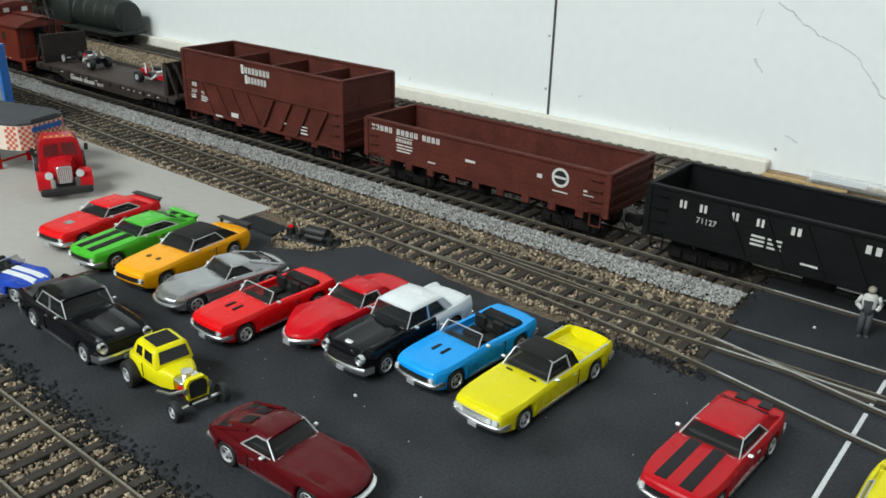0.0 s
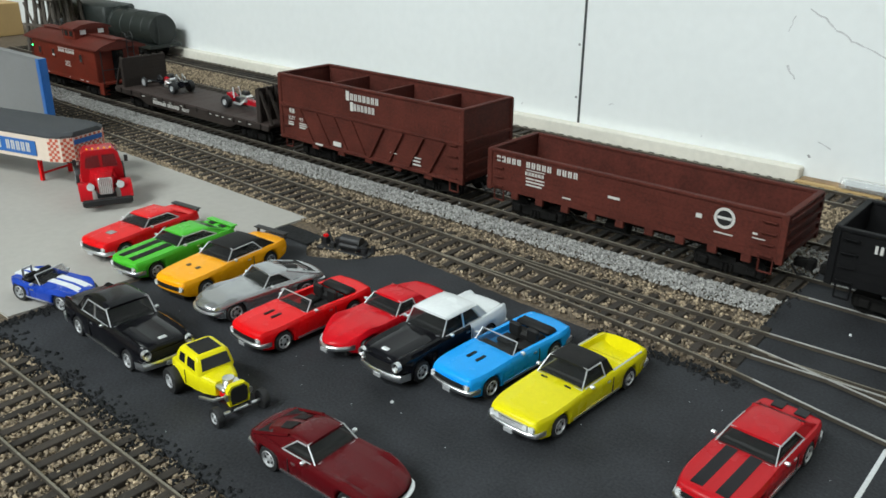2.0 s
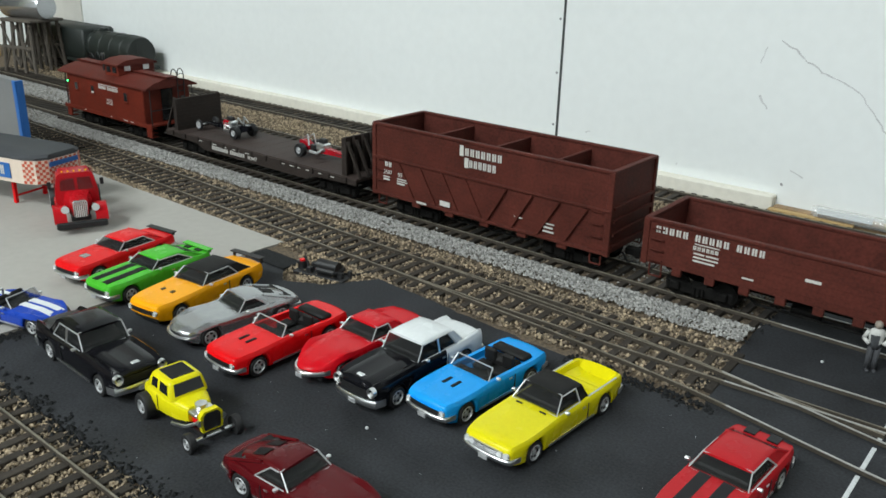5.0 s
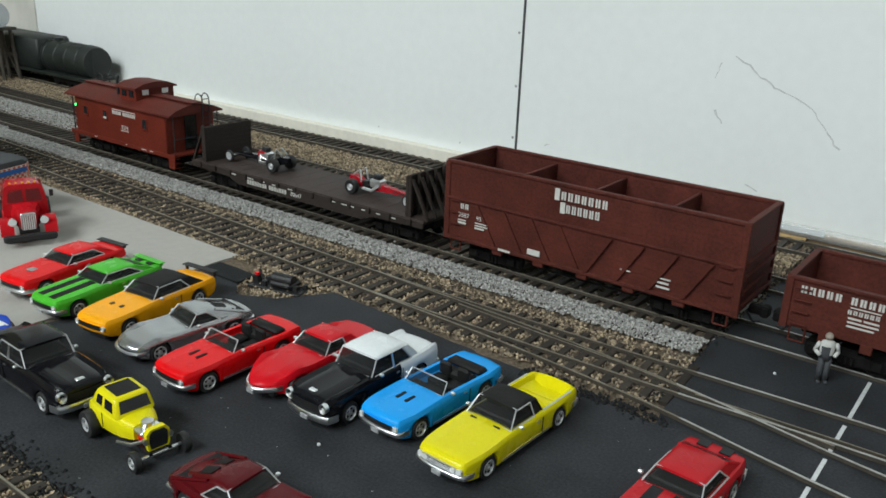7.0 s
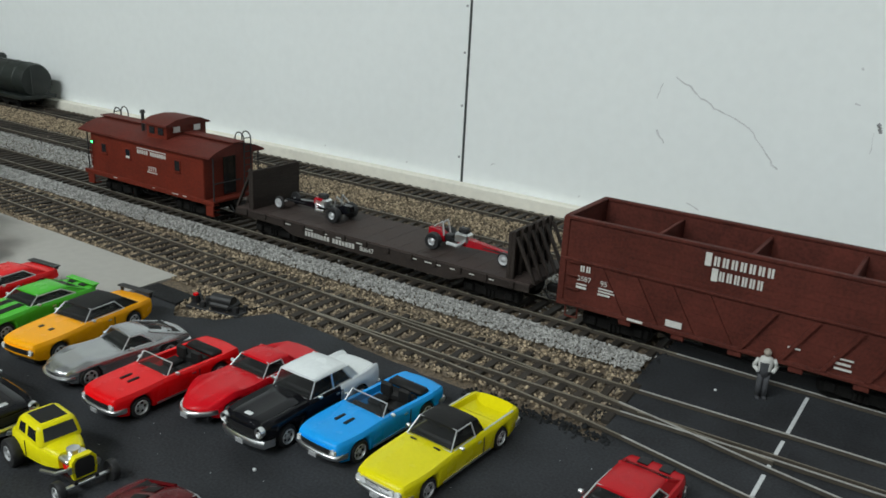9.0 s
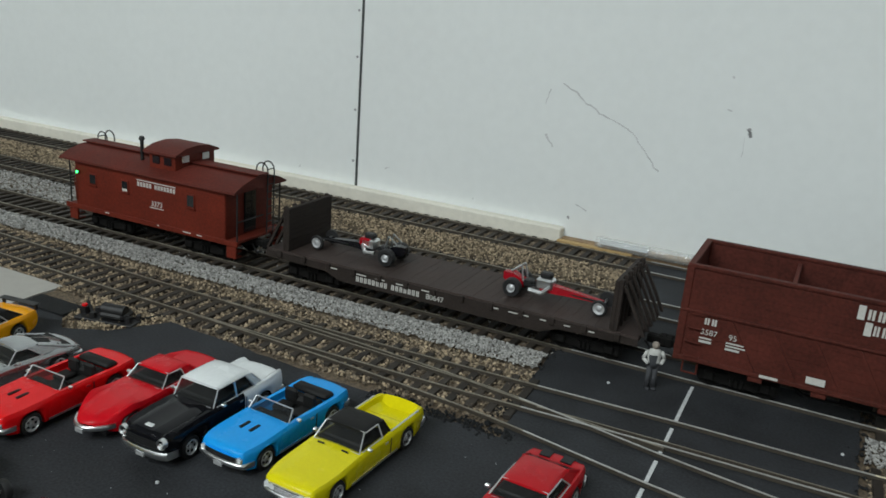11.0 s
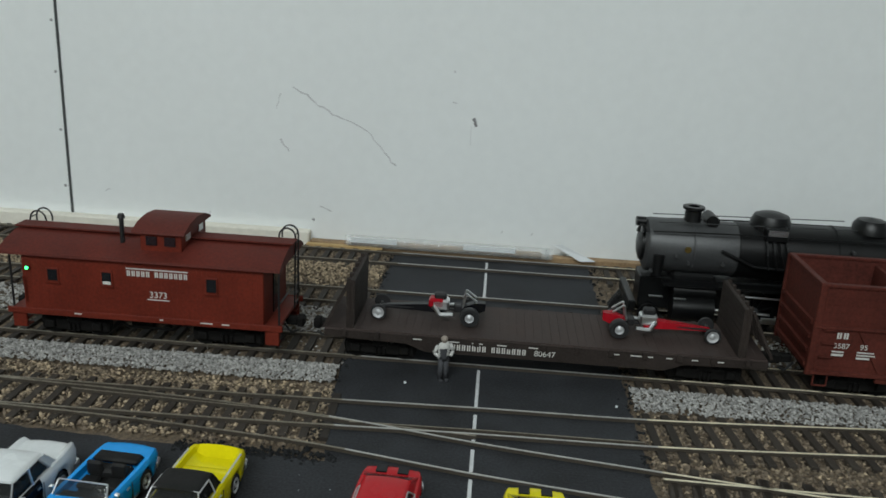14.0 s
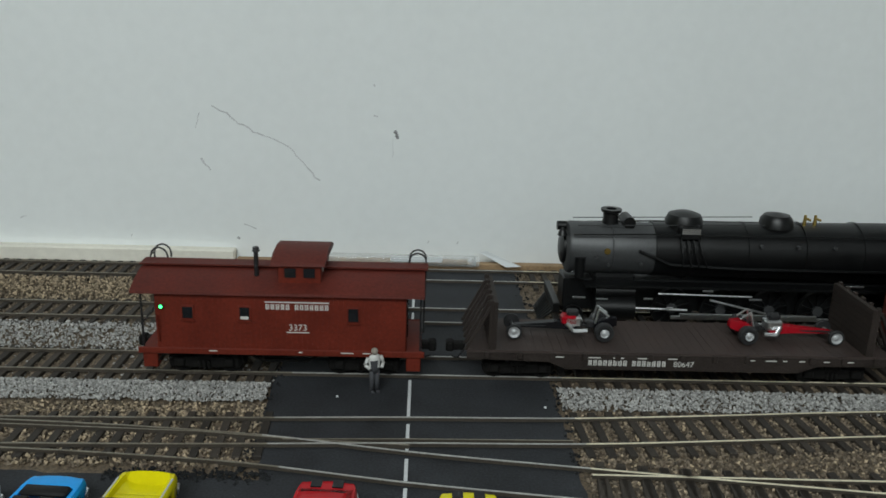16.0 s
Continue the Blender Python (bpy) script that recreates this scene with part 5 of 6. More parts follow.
# caboose
cb = rolling("caboose", -8.55, 0.15, "red caboose with cupola and white lettering, last in the train", "caboose")
X0, X1, HY = -8.15, -0.22, 1.42
body = part("body", B(X0, X1, -HY, HY, 1.2, 3.2, bevel=0.03), M_CAB, cb)
for s in (-1, 1):
    for k in range(48):
        xa = X0 + 0.02 + (X1 - X0 - 0.04) * k / 48
        part("board", B(xa, xa + (X1 - X0 - 0.04) / 48 - 0.002, s * (HY + 0.004) - 0.012, s * (HY + 0.004) + 0.006, 1.22, 3.2), M_CAB, body)
    part("side_sill", B(X0 - 0.6, X1 + 0.6, s * HY - 0.05, s * HY + 0.03, 1.05, 1.26, bevel=0.02), M_CAB, cb)
    for xa, xb, za, zb_ in ((-7.28, -6.96, 2.28, 2.66), (-5.48, -5.18, 2.28, 2.68), (-2.06, -1.74, 2.26, 2.70)):
        w = part("window", B(xa - 0.05, xb + 0.05, s * (HY + 0.02) - 0.03, s * (HY + 0.02) + 0.02, za - 0.05, zb_ + 0.05, bevel=0.015), M_CAB, cb)
        part("pane", B(xa, xb, s * (HY + 0.045) - 0.01, s * (HY + 0.045) + 0.008, za, zb_), M_WIN, w, "dark window pane")
        part("sill", B(xa - 0.07, xb + 0.07, s * (HY + 0.05) - 0.04, s * (HY + 0.05) + 0.03, za - 0.09, za - 0.05), M_CAB, w)
    part("handrail", wire(bmesh.new(), [(X0 + 0.1, s * 1.5, 1.5), (X0 + 0.1, s * 1.56, 2.4)], 0.025, 5), M_CAB, cb)
part("window_card", B(-5.46, -5.20, -HY - 0.06, -HY - 0.045, 2.28, 2.38), M_LETTER, cb, "white patch in the window")
roofpts = [(-1.6, 3.12), (-1.58, 3.2), (-1.1, 3.42), (-0.5, 3.58), (0, 3.62), (0.5, 3.58), (1.1, 3.42), (1.58, 3.2), (1.6, 3.12), (0, 3.15)]
roof = part("roof", loft(bmesh.new(), [[(x, y, z) for y, z in roofpts] for x in (-8.85, X0, -4.0, X1, 0.35)]), M_CABR, cb, "curved red roof", True, 35)
part("roof_walk", B(-8.9, 0.45, -0.32, 0.32, 3.66, 3.71), M_CABR, roof)
cup = part("cupola", B(-4.3, -2.95, -1.12, 1.12, 3.2, 4.05, bevel=0.02), M_CAB, cb)
cr_ = [(-1.25, 4.0), (-1.22, 4.08), (-0.7, 4.27), (0, 4.34), (0.7, 4.27), (1.22, 4.08), (1.25, 4.0), (0, 4.02)]
part("cupola_roof", loft(bmesh.new(), [[(x, y, z) for y, z in cr_] for x in (-4.52, -3.6, -2.8)]), M_CABR, cup, "curved cupola roof", True, 35)
for s in (-1, 1):
    for xa in (-4.1, -3.5):
        part("cupola_window", B(xa, xa + 0.36, s * 1.135 - 0.02, s * 1.135 + 0.02, 3.6, 3.9), M_WIN, cup, "dark cupola window")
for x in (-4.32, -2.93):
    for y in (-0.75, 0.4):
        part("cupola_end_window", B(x - 0.02, x + 0.02, y, y + 0.36, 3.7, 3.96), M_LENS if x > -3 else M_WIN, cup, "cupola end window")
st = part("stove_pipe", R((-5.05, -0.75, 3.4), (-5.05, -0.75, 4.35), 0.075, seg=10), M_BLACK, cb, "black stove pipe", True)
part("pipe_cap", R((-5.05, -0.75, 4.33), (-5.05, -0.75, 4.47), 0.13, 0.09, seg=10), M_BLACK, st, "", True)
for x, e in ((X0, -1), (X1, 1)):
    part("platform", B(min(x, x + e * 0.5), max(x, x + e * 0.5), -HY, HY, 1.12, 1.24, bevel=0.02), M_CAB, cb)
    for s in (-1, 1):
        bm = B(min(x + e * 0.02, x + e * 0.48), max(x + e * 0.02, x + e * 0.48), s * 1.36 - 0.05, s * 1.36 + 0.05, 0.55, 1.2, bevel=0.02)
        for k in range(3):
            box(bm, min(x + e * 0.025, x + e * 0.44), max(x + e * 0.025, x + e * 0.44), min(s * 1.0, s * 1.36), max(s * 1.0, s * 1.36), 0.55 + 0.22 * k, 0.6 + 0.22 * k)
        part("steps", bm, M_CAB, cb, "red platform steps")
        part("end_post", R((x + e * 0.46, s * 1.3, 1.2), (x + e * 0.46, s * 1.3, 3.2), 0.035, seg=6), M_BLACK, cb)
    bm = bmesh.new()
    for yy in (0.35, 0.75):
        wire(bm, [(x + e * 0.56, yy, 1.2), (x + e * 0.6, yy, 3.7)] + [(x + e * (0.6 - 0.28 + 0.28 * math.cos(k * math.pi / 6)), yy, 3.74 + 0.3 * math.sin(k * math.pi / 6)) for k in range(7)] + [(x + e * 0.05, yy, 3.6)], 0.03, 5)
    for k in range(9):
        rod(bm, (x + e * 0.58, 0.35, 1.4 + 0.3 * k), (x + e * 0.58, 0.75, 1.4 + 0.3 * k), 0.022, seg=5)
    part("ladder", bm, M_BLACK, cb, "thin black end ladder with curved top")
    part("end_rail", wire(bmesh.new(), [(x + e * 0.5, -1.3, 2.0), (x + e * 0.5, 0.2, 2.0)], 0.03, 5), M_BLACK, cb)
    part("end_door", B(x + e * 0.02 - 0.02, x + e * 0.02 + 0.02, -0.35, 0.35, 1.3, 3.0), M_WIN, cb, "dark end doorway")
part("marker_lamp", B(X0 + 0.14, X0 + 0.30, -HY - 0.10, -HY - 0.03, 2.60, 2.74, bevel=0.02), M_BLACK, cb)
part("marker_lens", R((X0 + 0.22, -HY - 0.125, 2.67), (X0 + 0.22, -HY - 0.10, 2.67), 0.055, seg=10), M_GREENLED, cb, "small glowing green marker lens")
part("lettering", bars(bmesh.new(), [5, 7], -4.68, -2.66, -HY - 0.018, 2.62, 2.80), M_LETTER, cb, "white lettering bars")
part("lettering_line", B(-4.68, -2.66, -HY - 0.03, -HY - 0.018, 2.85, 2.89), M_LETTER, cb)
writing("number", "3373", 0.30, Matrix.Translation((-3.66, -HY - 0.02, 1.92)) @ SIDE, M_LETTER, cb)
part("number_line", B(-4.02, -3.30, -HY - 0.03, -HY - 0.018, 1.84, 1.87), M_LETTER, cb)
bm = bmesh.new()
for x, w in ((-6.5, 0.25), (-3.65, 0.12), (-2.3, 0.4), (-1.6, 0.25)):
    box(bm, x, x + w, -HY - 0.052, -HY - 0.035, 1.16, 1.2)
tagged(part("small_lettering", bm, M_LETTER, cb), kind="stuff")

# bulkhead flat car with two dragsters
fl = rolling("bulkhead_flat_car", 1.75, 15.75, "dark brown bulkhead flat car carrying two dragsters", "flat car")
dk = part("deck", B(1.75, 15.75, -1.42, 1.42, 1.2, 1.34, bevel=0.02), M_DECK, fl)
for k in range(50):
    xa = 1.78 + k * 0.279
    part("deck_board", B(xa, xa + 0.272, -1.41, 1.41, 1.335, 1.365 + 0.002 * (k % 3)), M_DECK, dk)
for s in (-1, 1):
    prof = [(1.75, 1.3), (15.75, 1.3), (15.75, 1.08), (13.2, 1.02), (12.6, 0.78), (5.0, 0.78), (4.4, 1.02), (1.75, 1.08)]
    part("side_sill", loft(bmesh.new(), [[(x, s * 1.43 - 0.04, z) for x, z in prof], [(x, s * 1.43 + 0.04, z) for x, z in prof]]), M_FLAT, fl)
    for k in range(13):
        x = 2.4 + k * 1.06
        part("stake_pocket", B(x - 0.09, x + 0.09, s * 1.5 - 0.05, s * 1.5 + 0.04, 1.12, 1.36, bevel=0.02), M_FLAT, fl)
for x, e in ((2.62, -1), (14.88, 1)):
    bh = part("bulkhead", B(x - 0.06, x + 0.06, -1.38, 1.38, 1.34, 3.0, bevel=0.02), M_FLAT, fl, "upright dark bulkhead")
    for k in range(8):
        part("bulkhead_board", B(x - e * 0.06 - 0.02, x - e * 0.06 + 0.02, -1.37, 1.37, 1.4 + 0.2 * k, 1.585 + 0.2 * k), M_FLAT, bh)
    for y in (-1.3, -0.78, -0.26, 0.26, 0.78, 1.3):
        part("bulkhead_post", B(x + e * 0.12 - 0.07, x + e * 0.12 + 0.07, y - 0.07, y + 0.07, 1.3, 3.05, bevel=0.02), M_FLAT, bh)
        part("brace", slab(bmesh.new(), [(x + e * 0.18, y - 0.06, 2.85), (x + e * 0.18, y + 0.06, 2.85), (x + e * 0.95, y + 0.06, 1.36), (x + e * 0.95, y - 0.06, 1.36)], 0.09), M_FLAT, bh)
part("lettering", bars(bmesh.new(), [8, 7], 5.68, 8.25, -1.475, 0.93, 1.12), M_LETTER, fl, "white lettering bars")
writing("number", "80647", 0.27, Matrix.Translation((8.82, -1.475, 0.93)) @ SIDE, M_LETTER, fl)
bm = bmesh.new()
for x, w in ((4.5, 0.4), (5.7, 0.4), (6.5, 0.35), (7.3, 0.5), (8.3, 0.3), (10.9, 0.25), (11.5, 0.7), (12.6, 0.2), (13.4, 0.2), (14.2, 0.2)):
    box(bm, x, x + w, -1.475, -1.462 - 0.01, 1.18, 1.22)
tagged(part("small_lettering", bm, M_LETTER, fl), kind="stuff")


def dragster(x, flip, colour, label):
    ob = thing("dragster", 0, Y_T, 0, 0, label, "model car", "dragsters on the flat car")
    ROLL.append(ob)
    f = -1 if flip else 1
    z = 1.383
    P = lambda q: x + f * q
    def bx(a, b, *r, **k):
        return B(min(P(a), P(b)), max(P(a), P(b)), *r, **k)
    part("chassis_rail", wire(bmesh.new(), [(P(-1.2), -0.12, z + 0.42), (P(2.0), -0.1, z + 0.33)], 0.04, 6), M_BLACK, ob)
    part("chassis_rail", wire(bmesh.new(), [(P(-1.2), 0.12, z + 0.42), (P(2.0), 0.1, z + 0.33)], 0.04, 6), M_BLACK, ob)
    part("body", loft(bmesh.new(), [[(P(q), -w, z + z0), (P(q), -w * 0.8, z + z1), (P(q), w * 0.8, z + z1), (P(q), w, z + z0)] for q, w, z0, z1 in ((2.0, 0.1, 0.28, 0.36), (0.8, 0.16, 0.28, 0.48), (0.0, 0.2, 0.26, 0.55), (-0.15, 0.2, 0.26, 0.5))]), colour, ob, "", True, 40)
    part("tail_cowl", loft(bmesh.new(), [[(P(q), -w, z + z0), (P(q), -w * 0.8, z + z1), (P(q), w * 0.8, z + z1), (P(q), w, z + z0)] for q, w, z0, z1 in ((-0.75, 0.2, 0.25, 0.5), (-1.15, 0.22, 0.3, 0.68), (-1.5, 0.14, 0.42, 0.66))]), colour, ob, "", True, 40)
    part("engine", bx(-0.3, 0.28, -0.24, 0.24, z + 0.35, z + 0.72, bevel=0.06), M_CHROME, ob, "chrome supercharged engine")
    part("blower", bx(-0.2, 0.2, -0.15, 0.15, z + 0.7, z + 0.92, bevel=0.05), M_BLACK, ob)
    for s in (-1, 1):
        part("exhaust", wire(bmesh.new(), [(P(0.2), s * 0.22, z + 0.5), (P(0.0), s * 0.42, z + 0.3), (P(-0.45), s * 0.46, z + 0.34)], 0.07, 7), M_CHROME, ob, "chrome exhaust fan")
        part("roll_cage", wire(bmesh.new(), [(P(-0.75), s * 0.22, z + 0.5), (P(-0.85), s * 0.18, z + 1.0), (P(-1.2), s * 0.18, z + 0.75)], 0.035, 6), M_CHROME, ob)
    for q, r, w, yy in ((-1.0, 0.32, 0.28, 0.52), (2.0, 0.27, 0.11, 0.5)):
        for s in (-1, 1):
            m = Matrix.Translation((P(q), s * yy, z + r)) @ Matrix.Rotation(radians(-90 * s), 4, "X")
            t = part("wheel", lathe(bmesh.new(), [(r * 0.6, w / 2), (r * 0.92, w / 2), (r, w * 0.3), (r, -w * 0.3), (r * 0.92, -w / 2), (0.01, -w / 2)], m, 18), M_TYRE, ob, "", True)
            part("rim", lathe(bmesh.new(), [(r * 0.72 if q > 0 else r * 0.48, w / 2 + 0.012), (r * 0.4, w * 0.36), (r * 0.15, w / 2 + 0.01), (0.005, w / 2 + 0.015)], m, 16), M_TRIM, t, "bright wheel disc", True)
        part("axle", R((P(q), -yy, z + r), (P(q), yy, z + r), 0.04, seg=6), M_CHROME, ob)
    part("seat", bx(-0.75, -0.45, -0.16, 0.16, z + 0.3, z + 0.56, bevel=0.04), M_BLACK, ob)
    if flip:
        part("cockpit_cowl", bx(-0.15, 0.38, -0.24, 0.24, z + 0.42, z + 0.74, bevel=0.07), M_DRAG, ob, "red cockpit cowl")
    return ob


dragster(5.35, True, M_BLACKP, "black dragster model with a red cockpit on the flat car")
dragster(12.2, False, M_DRAG, "red dragster model with chrome engine on the flat car")

# wood-chip gondola
g1 = gondola("high_gondola_car", 16.95, 27.75, 1.12, 4.0, "tall oxide red gondola car with inner dividers", M_OXIDE, M_OXIDE2, extended=True)
for x in (19.7, 22.5, 25.2):
    part("divider", B(x - 0.06, x + 0.06, -1.42, 1.42, 1.3, 3.86, bevel=0.02), M_OXIDE2, g1)
for s in (-1, 1):
    part("waist_rail", B(16.9, 27.8, s * 1.58 - 0.05, s * 1.58 + 0.05, 2.62, 2.72, bevel=0.02), M_OXIDE, g1)
    part("bottom_rail", B(16.95, 27.75, s * 1.57 - 0.05, s * 1.57 + 0.05, 1.1, 1.24, bevel=0.02), M_OXIDE, g1)
    for k in range(8):
        xa = 18.2 + k * 1.12
        up_ = 1 if k < 4 else -1
        za, zb_ = (2.6, 1.25) if up_ > 0 else (1.25, 2.6)
        part("brace", slab(bmesh.new(), [(xa, s * 1.62, za), (xa + 0.14, s * 1.62, za), (xa + 0.95, s * 1.62, zb_), (xa + 0.81, s * 1.62, zb_)], 0.05 * s), M_OXIDE, g1)
    for k in range(5):
        x = 19.2 + k * 1.7
        part("drop_pocket", B(x - 0.2, x + 0.2, s * 1.5 - 0.06, s * 1.5 + 0.06, 0.92, 1.14, bevel=0.02), M_OXIDE, g1)
part("lettering", box(bars(bmesh.new(), [8], 21.35, 23.35, -1.58, 3.50, 3.78), 21.38, 21.56, -1.592, -1.575, 3.46, 3.86), M_LETTER, g1, "white lettering bars")
part("lettering", box(bars(bmesh.new(), [7], 21.6, 23.1, -1.58, 3.08, 3.36), 21.62, 21.8, -1.592, -1.575, 3.04, 3.42), M_LETTER, g1, "white lettering bars")
part("lettering", bars(bmesh.new(), [2], 17.55, 17.95, -1.59, 2.34, 2.54), M_LETTER, g1)
writing("number", "3587", 0.24, Matrix.Translation((17.75, -1.632, 2.04)) @ SIDE, M_LETTER, g1)
writing("number", "95", 0.24, Matrix.Translation((18.42, -1.632, 2.04)) @ SIDE, M_LETTER, g1)
bm = bmesh.new()
for x, w, z, h in ((17.5, 0.35, 1.9, 0.04), (17.5, 0.35, 1.78, 0.07), (18.25, 0.5, 1.92, 0.04), (18.25, 0.55, 1.83, 0.04), (18.25, 0.4, 1.72, 0.06), (19.3, 0.5, 1.15, 0.08), (20.5, 0.5, 1.32, 0.2), (24.0, 0.35, 1.65, 0.04), (25.2, 0.5, 1.7, 0.04), (25.25, 0.4, 1.55, 0.06), (25.25, 0.45, 1.4, 0.06)):
    box(bm, x, x + w, -1.63, -1.605, z, z + h)
tagged(part("small_lettering", bm, M_LETTER, g1), kind="stuff")

# long low gondola
g2 = gondola("low_gondola_car", 29.15, 40.1, 1.3, 2.78, "long low oxide red gondola car with white lettering", M_OXIDE, M_OXIDE2)
for s in (-1, 1):
    prof = [(31.5, 1.32), (38.0, 1.32), (37.2, 1.08), (32.3, 1.08)]
    for k in range(9):
        x = 30.3 + k * 1.1
        part("drop_pocket", B(x - 0.16, x + 0.16, s * 1.5 - 0.06, s * 1.5 + 0.07, 1.06, 1.34, bevel=0.02), M_OXIDE, g2)
bm = bars(bmesh.new(), [5, 5, 4], 29.45, 33.0, -1.57, 2.40, 2.62)
part("lettering", bm, M_LETTER, g2, "white lettering bars")
part("lettering", bars(bmesh.new(), [6], 30.75, 31.6, -1.57, 2.12, 2.25), M_LETTER, g2)
bm = bmesh.new()
for x, w, z, h in ((30.8, 0.8, 2.3, 0.03), (30.8, 0.35, 1.98, 0.05), (31.2, 0.4, 1.98, 0.05), (30.8, 0.8, 1.86, 0.05), (30.8, 0.7, 1.74, 0.05), (34.2, 0.45, 2.02, 0.09), (32.4, 0.35, 1.6, 0.05), (37.35, 0.2, 2.12, 0.14), (38.0, 0.6, 1.78, 0.04), (39.2, 0.15, 2.02, 0.06), (39.2, 0.4, 1.9, 0.03)):
    box(bm, x, x + w, -1.575, -1.556, z, z + h)
tagged(part("small_lettering", bm, M_LETTER, g2), kind="stuff")
m = Matrix.Translation((38.28, -1.562, 2.30)) @ Matrix.Rotation(radians(90), 4, "X")
part("round_emblem", lathe(bmesh.new(), [(0.34, 0), (0.34, 0.014), (0.25, 0.014), (0.25, 0)], m, 24), M_LETTER, g2, "round white emblem ring")
part("emblem_bar", B(38.05, 38.51, -1.578, -1.562, 2.26, 2.34), M_LETTER, g2)
bm = bmesh.new()
rod(bm, (38.28, -1.558, 2.30), (38.28, -1.566, 2.30), 0.25, seg=20)
part("emblem_ground", bm, M_BLACK, g2)

# black gondola
g3 = gondola("black_gondola_car", 41.55, 53.0, 1.15, 2.82, "black gondola car with white lettering", M_COAL, M_COAL)
for k in range(4):
    xa = 44.0 + k * 1.15
    part("brace", slab(bmesh.new(), [(xa, -1.62, 2.72), (xa + 0.12, -1.62, 2.72), (xa + 0.86, -1.62, 1.3), (xa + 0.74, -1.62, 1.3)], -0.05), M_COAL, g3)
for x, w in ((42.6, 0.22), (43.25, 0.22), (44.25, 0.2), (45.0, 0.22), (46.0, 0.28), (48.0, 0.4), (48.75, 0.28), (49.3, 0.3)):
    bm = B(x, x + w * 0.36, -1.585, -1.565, 2.32, 2.56)
    box(bm, x + w * 0.64, x + w, -1.585, -1.565, 2.32, 2.56)
    part("lettering", bm, M_LETTER, g3, "white letter bars")
writing("number", "71127", 0.26, Matrix.Translation((43.5, -1.57, 1.96)) @ SIDE, M_LETTER, g3)
bm = bmesh.new()
for k in range(3):
    box(bm, 44.9, 45.3, -1.578, -1.56, 1.72 + 0.13 * k, 1.78 + 0.13 * k)
    box(bm, 45.4, 45.8, -1.578, -1.56, 1.72 + 0.13 * k, 1.78 + 0.13 * k)
box(bm, 46.4, 46.9, -1.578, -1.56, 1.5, 1.56)
tagged(part("small_lettering", bm, M_LETTER, g3), kind="stuff")


# ---- standing steam locomotive on the second track ----
lo = thing("steam_locomotive", 0.22, Y_T2, 0, 0, "black steam locomotive with graphite smokebox standing on the track", "locomotive")
AX = Matrix.Rotation(radians(90), 4, "Y")
cz = 3.1
tube_m = Matrix.Translation((0, 0, cz)) @ AX
part("smokebox", lathe(bmesh.new(), [(0.01, 5.5), (0.75, 5.52), (0.98, 5.62), (1.02, 5.7), (1.02, 8.9), (0.9, 8.9)], tube_m, 36), M_SMOKE, lo, "graphite grey smokebox", True)
part("smokebox_front", lathe(bmesh.new(), [(0.01, 5.3), (0.4, 5.34), (0.62, 5.42), (0.66, 5.52)], tube_m, 28), M_LOCO, lo, "domed black smokebox door", True)
part("boiler", lathe(bmesh.new(), [(0.9, 8.9), (1.05, 8.92), (1.12, 14), (1.2, 17.5), (1.22, 24), (0.1, 24)], tube_m, 36), M_LOCO, lo, "satin black boiler", True)
for x in (7.25, 8.9, 10.2, 12.4, 14.6, 16.8, 19.0):
    r = 1.03 if x < 8.95 else 1.06 + (x - 9) * 0.018
    part("boiler_band", lathe(bmesh.new(), [(r, x - 0.04), (r + 0.025, x - 0.03), (r + 0.025, x + 0.03), (r, x + 0.04)], tube_m, 36), M_SMOKE if x < 8.5 else M_LOCO, lo, "", True)
zc = Matrix.Translation
part("chimney", lathe(bmesh.new(), [(0.34, 4.0), (0.30, 4.25), (0.30, 4.5), (0.40, 4.56), (0.40, 4.66), (0.2, 4.66), (0.2, 4.3)], zc((7.25, 0, 0)), 20), M_LOCO, lo, "short black chimney", True)
part("feedwater_heater", R((7.9, -0.45, 4.2), (7.9, 0.45, 4.2), 0.24, seg=16), M_LOCO, lo, "", True)
part("steam_dome", lathe(bmesh.new(), [(0.75, 4.0), (0.72, 4.3), (0.62, 4.52), (0.35, 4.62), (0.01, 4.64)], zc((10.1, 0, 0)), 22), M_LOCO, lo, "rounded sand dome", True)
part("sand_box", B(9.7, 10.5, -1.05, -0.55, 3.75, 4.25, bevel=0.05), M_LOCO, lo)
part("second_dome", lathe(bmesh.new(), [(0.66, 4.1), (0.62, 4.4), (0.48, 4.58), (0.01, 4.66)], zc((13.7, 0, 0)), 22), M_LOCO, lo, "rounded steam dome", True)
for x in (14.75, 15.15, 18.7, 19.0):
    part("safety_valve", R((x, -0.12, 4.2), (x, -0.12, 4.62), 0.08, 0.05, seg=8), M_BRASS, lo, "brass safety valve", True)
    part("valve_arm", R((x - 0.02, -0.12, 4.5), (x + 0.2, -0.2, 4.42), 0.045, seg=6), M_BRASS, lo)
for x in (5.55,):
    part("headlamp", R((5.2, 0, 3.95), (5.55, 0, 3.95), 0.18, seg=14), M_LOCO, lo, "", True)
    part("bell", lathe(bmesh.new(), [(0.2, 0), (0.15, 0.15), (0.05, 0.28), (0.01, 0.28)], zc((5.35, -0.5, 3.7)), 12), M_LOCO, lo, "", True)
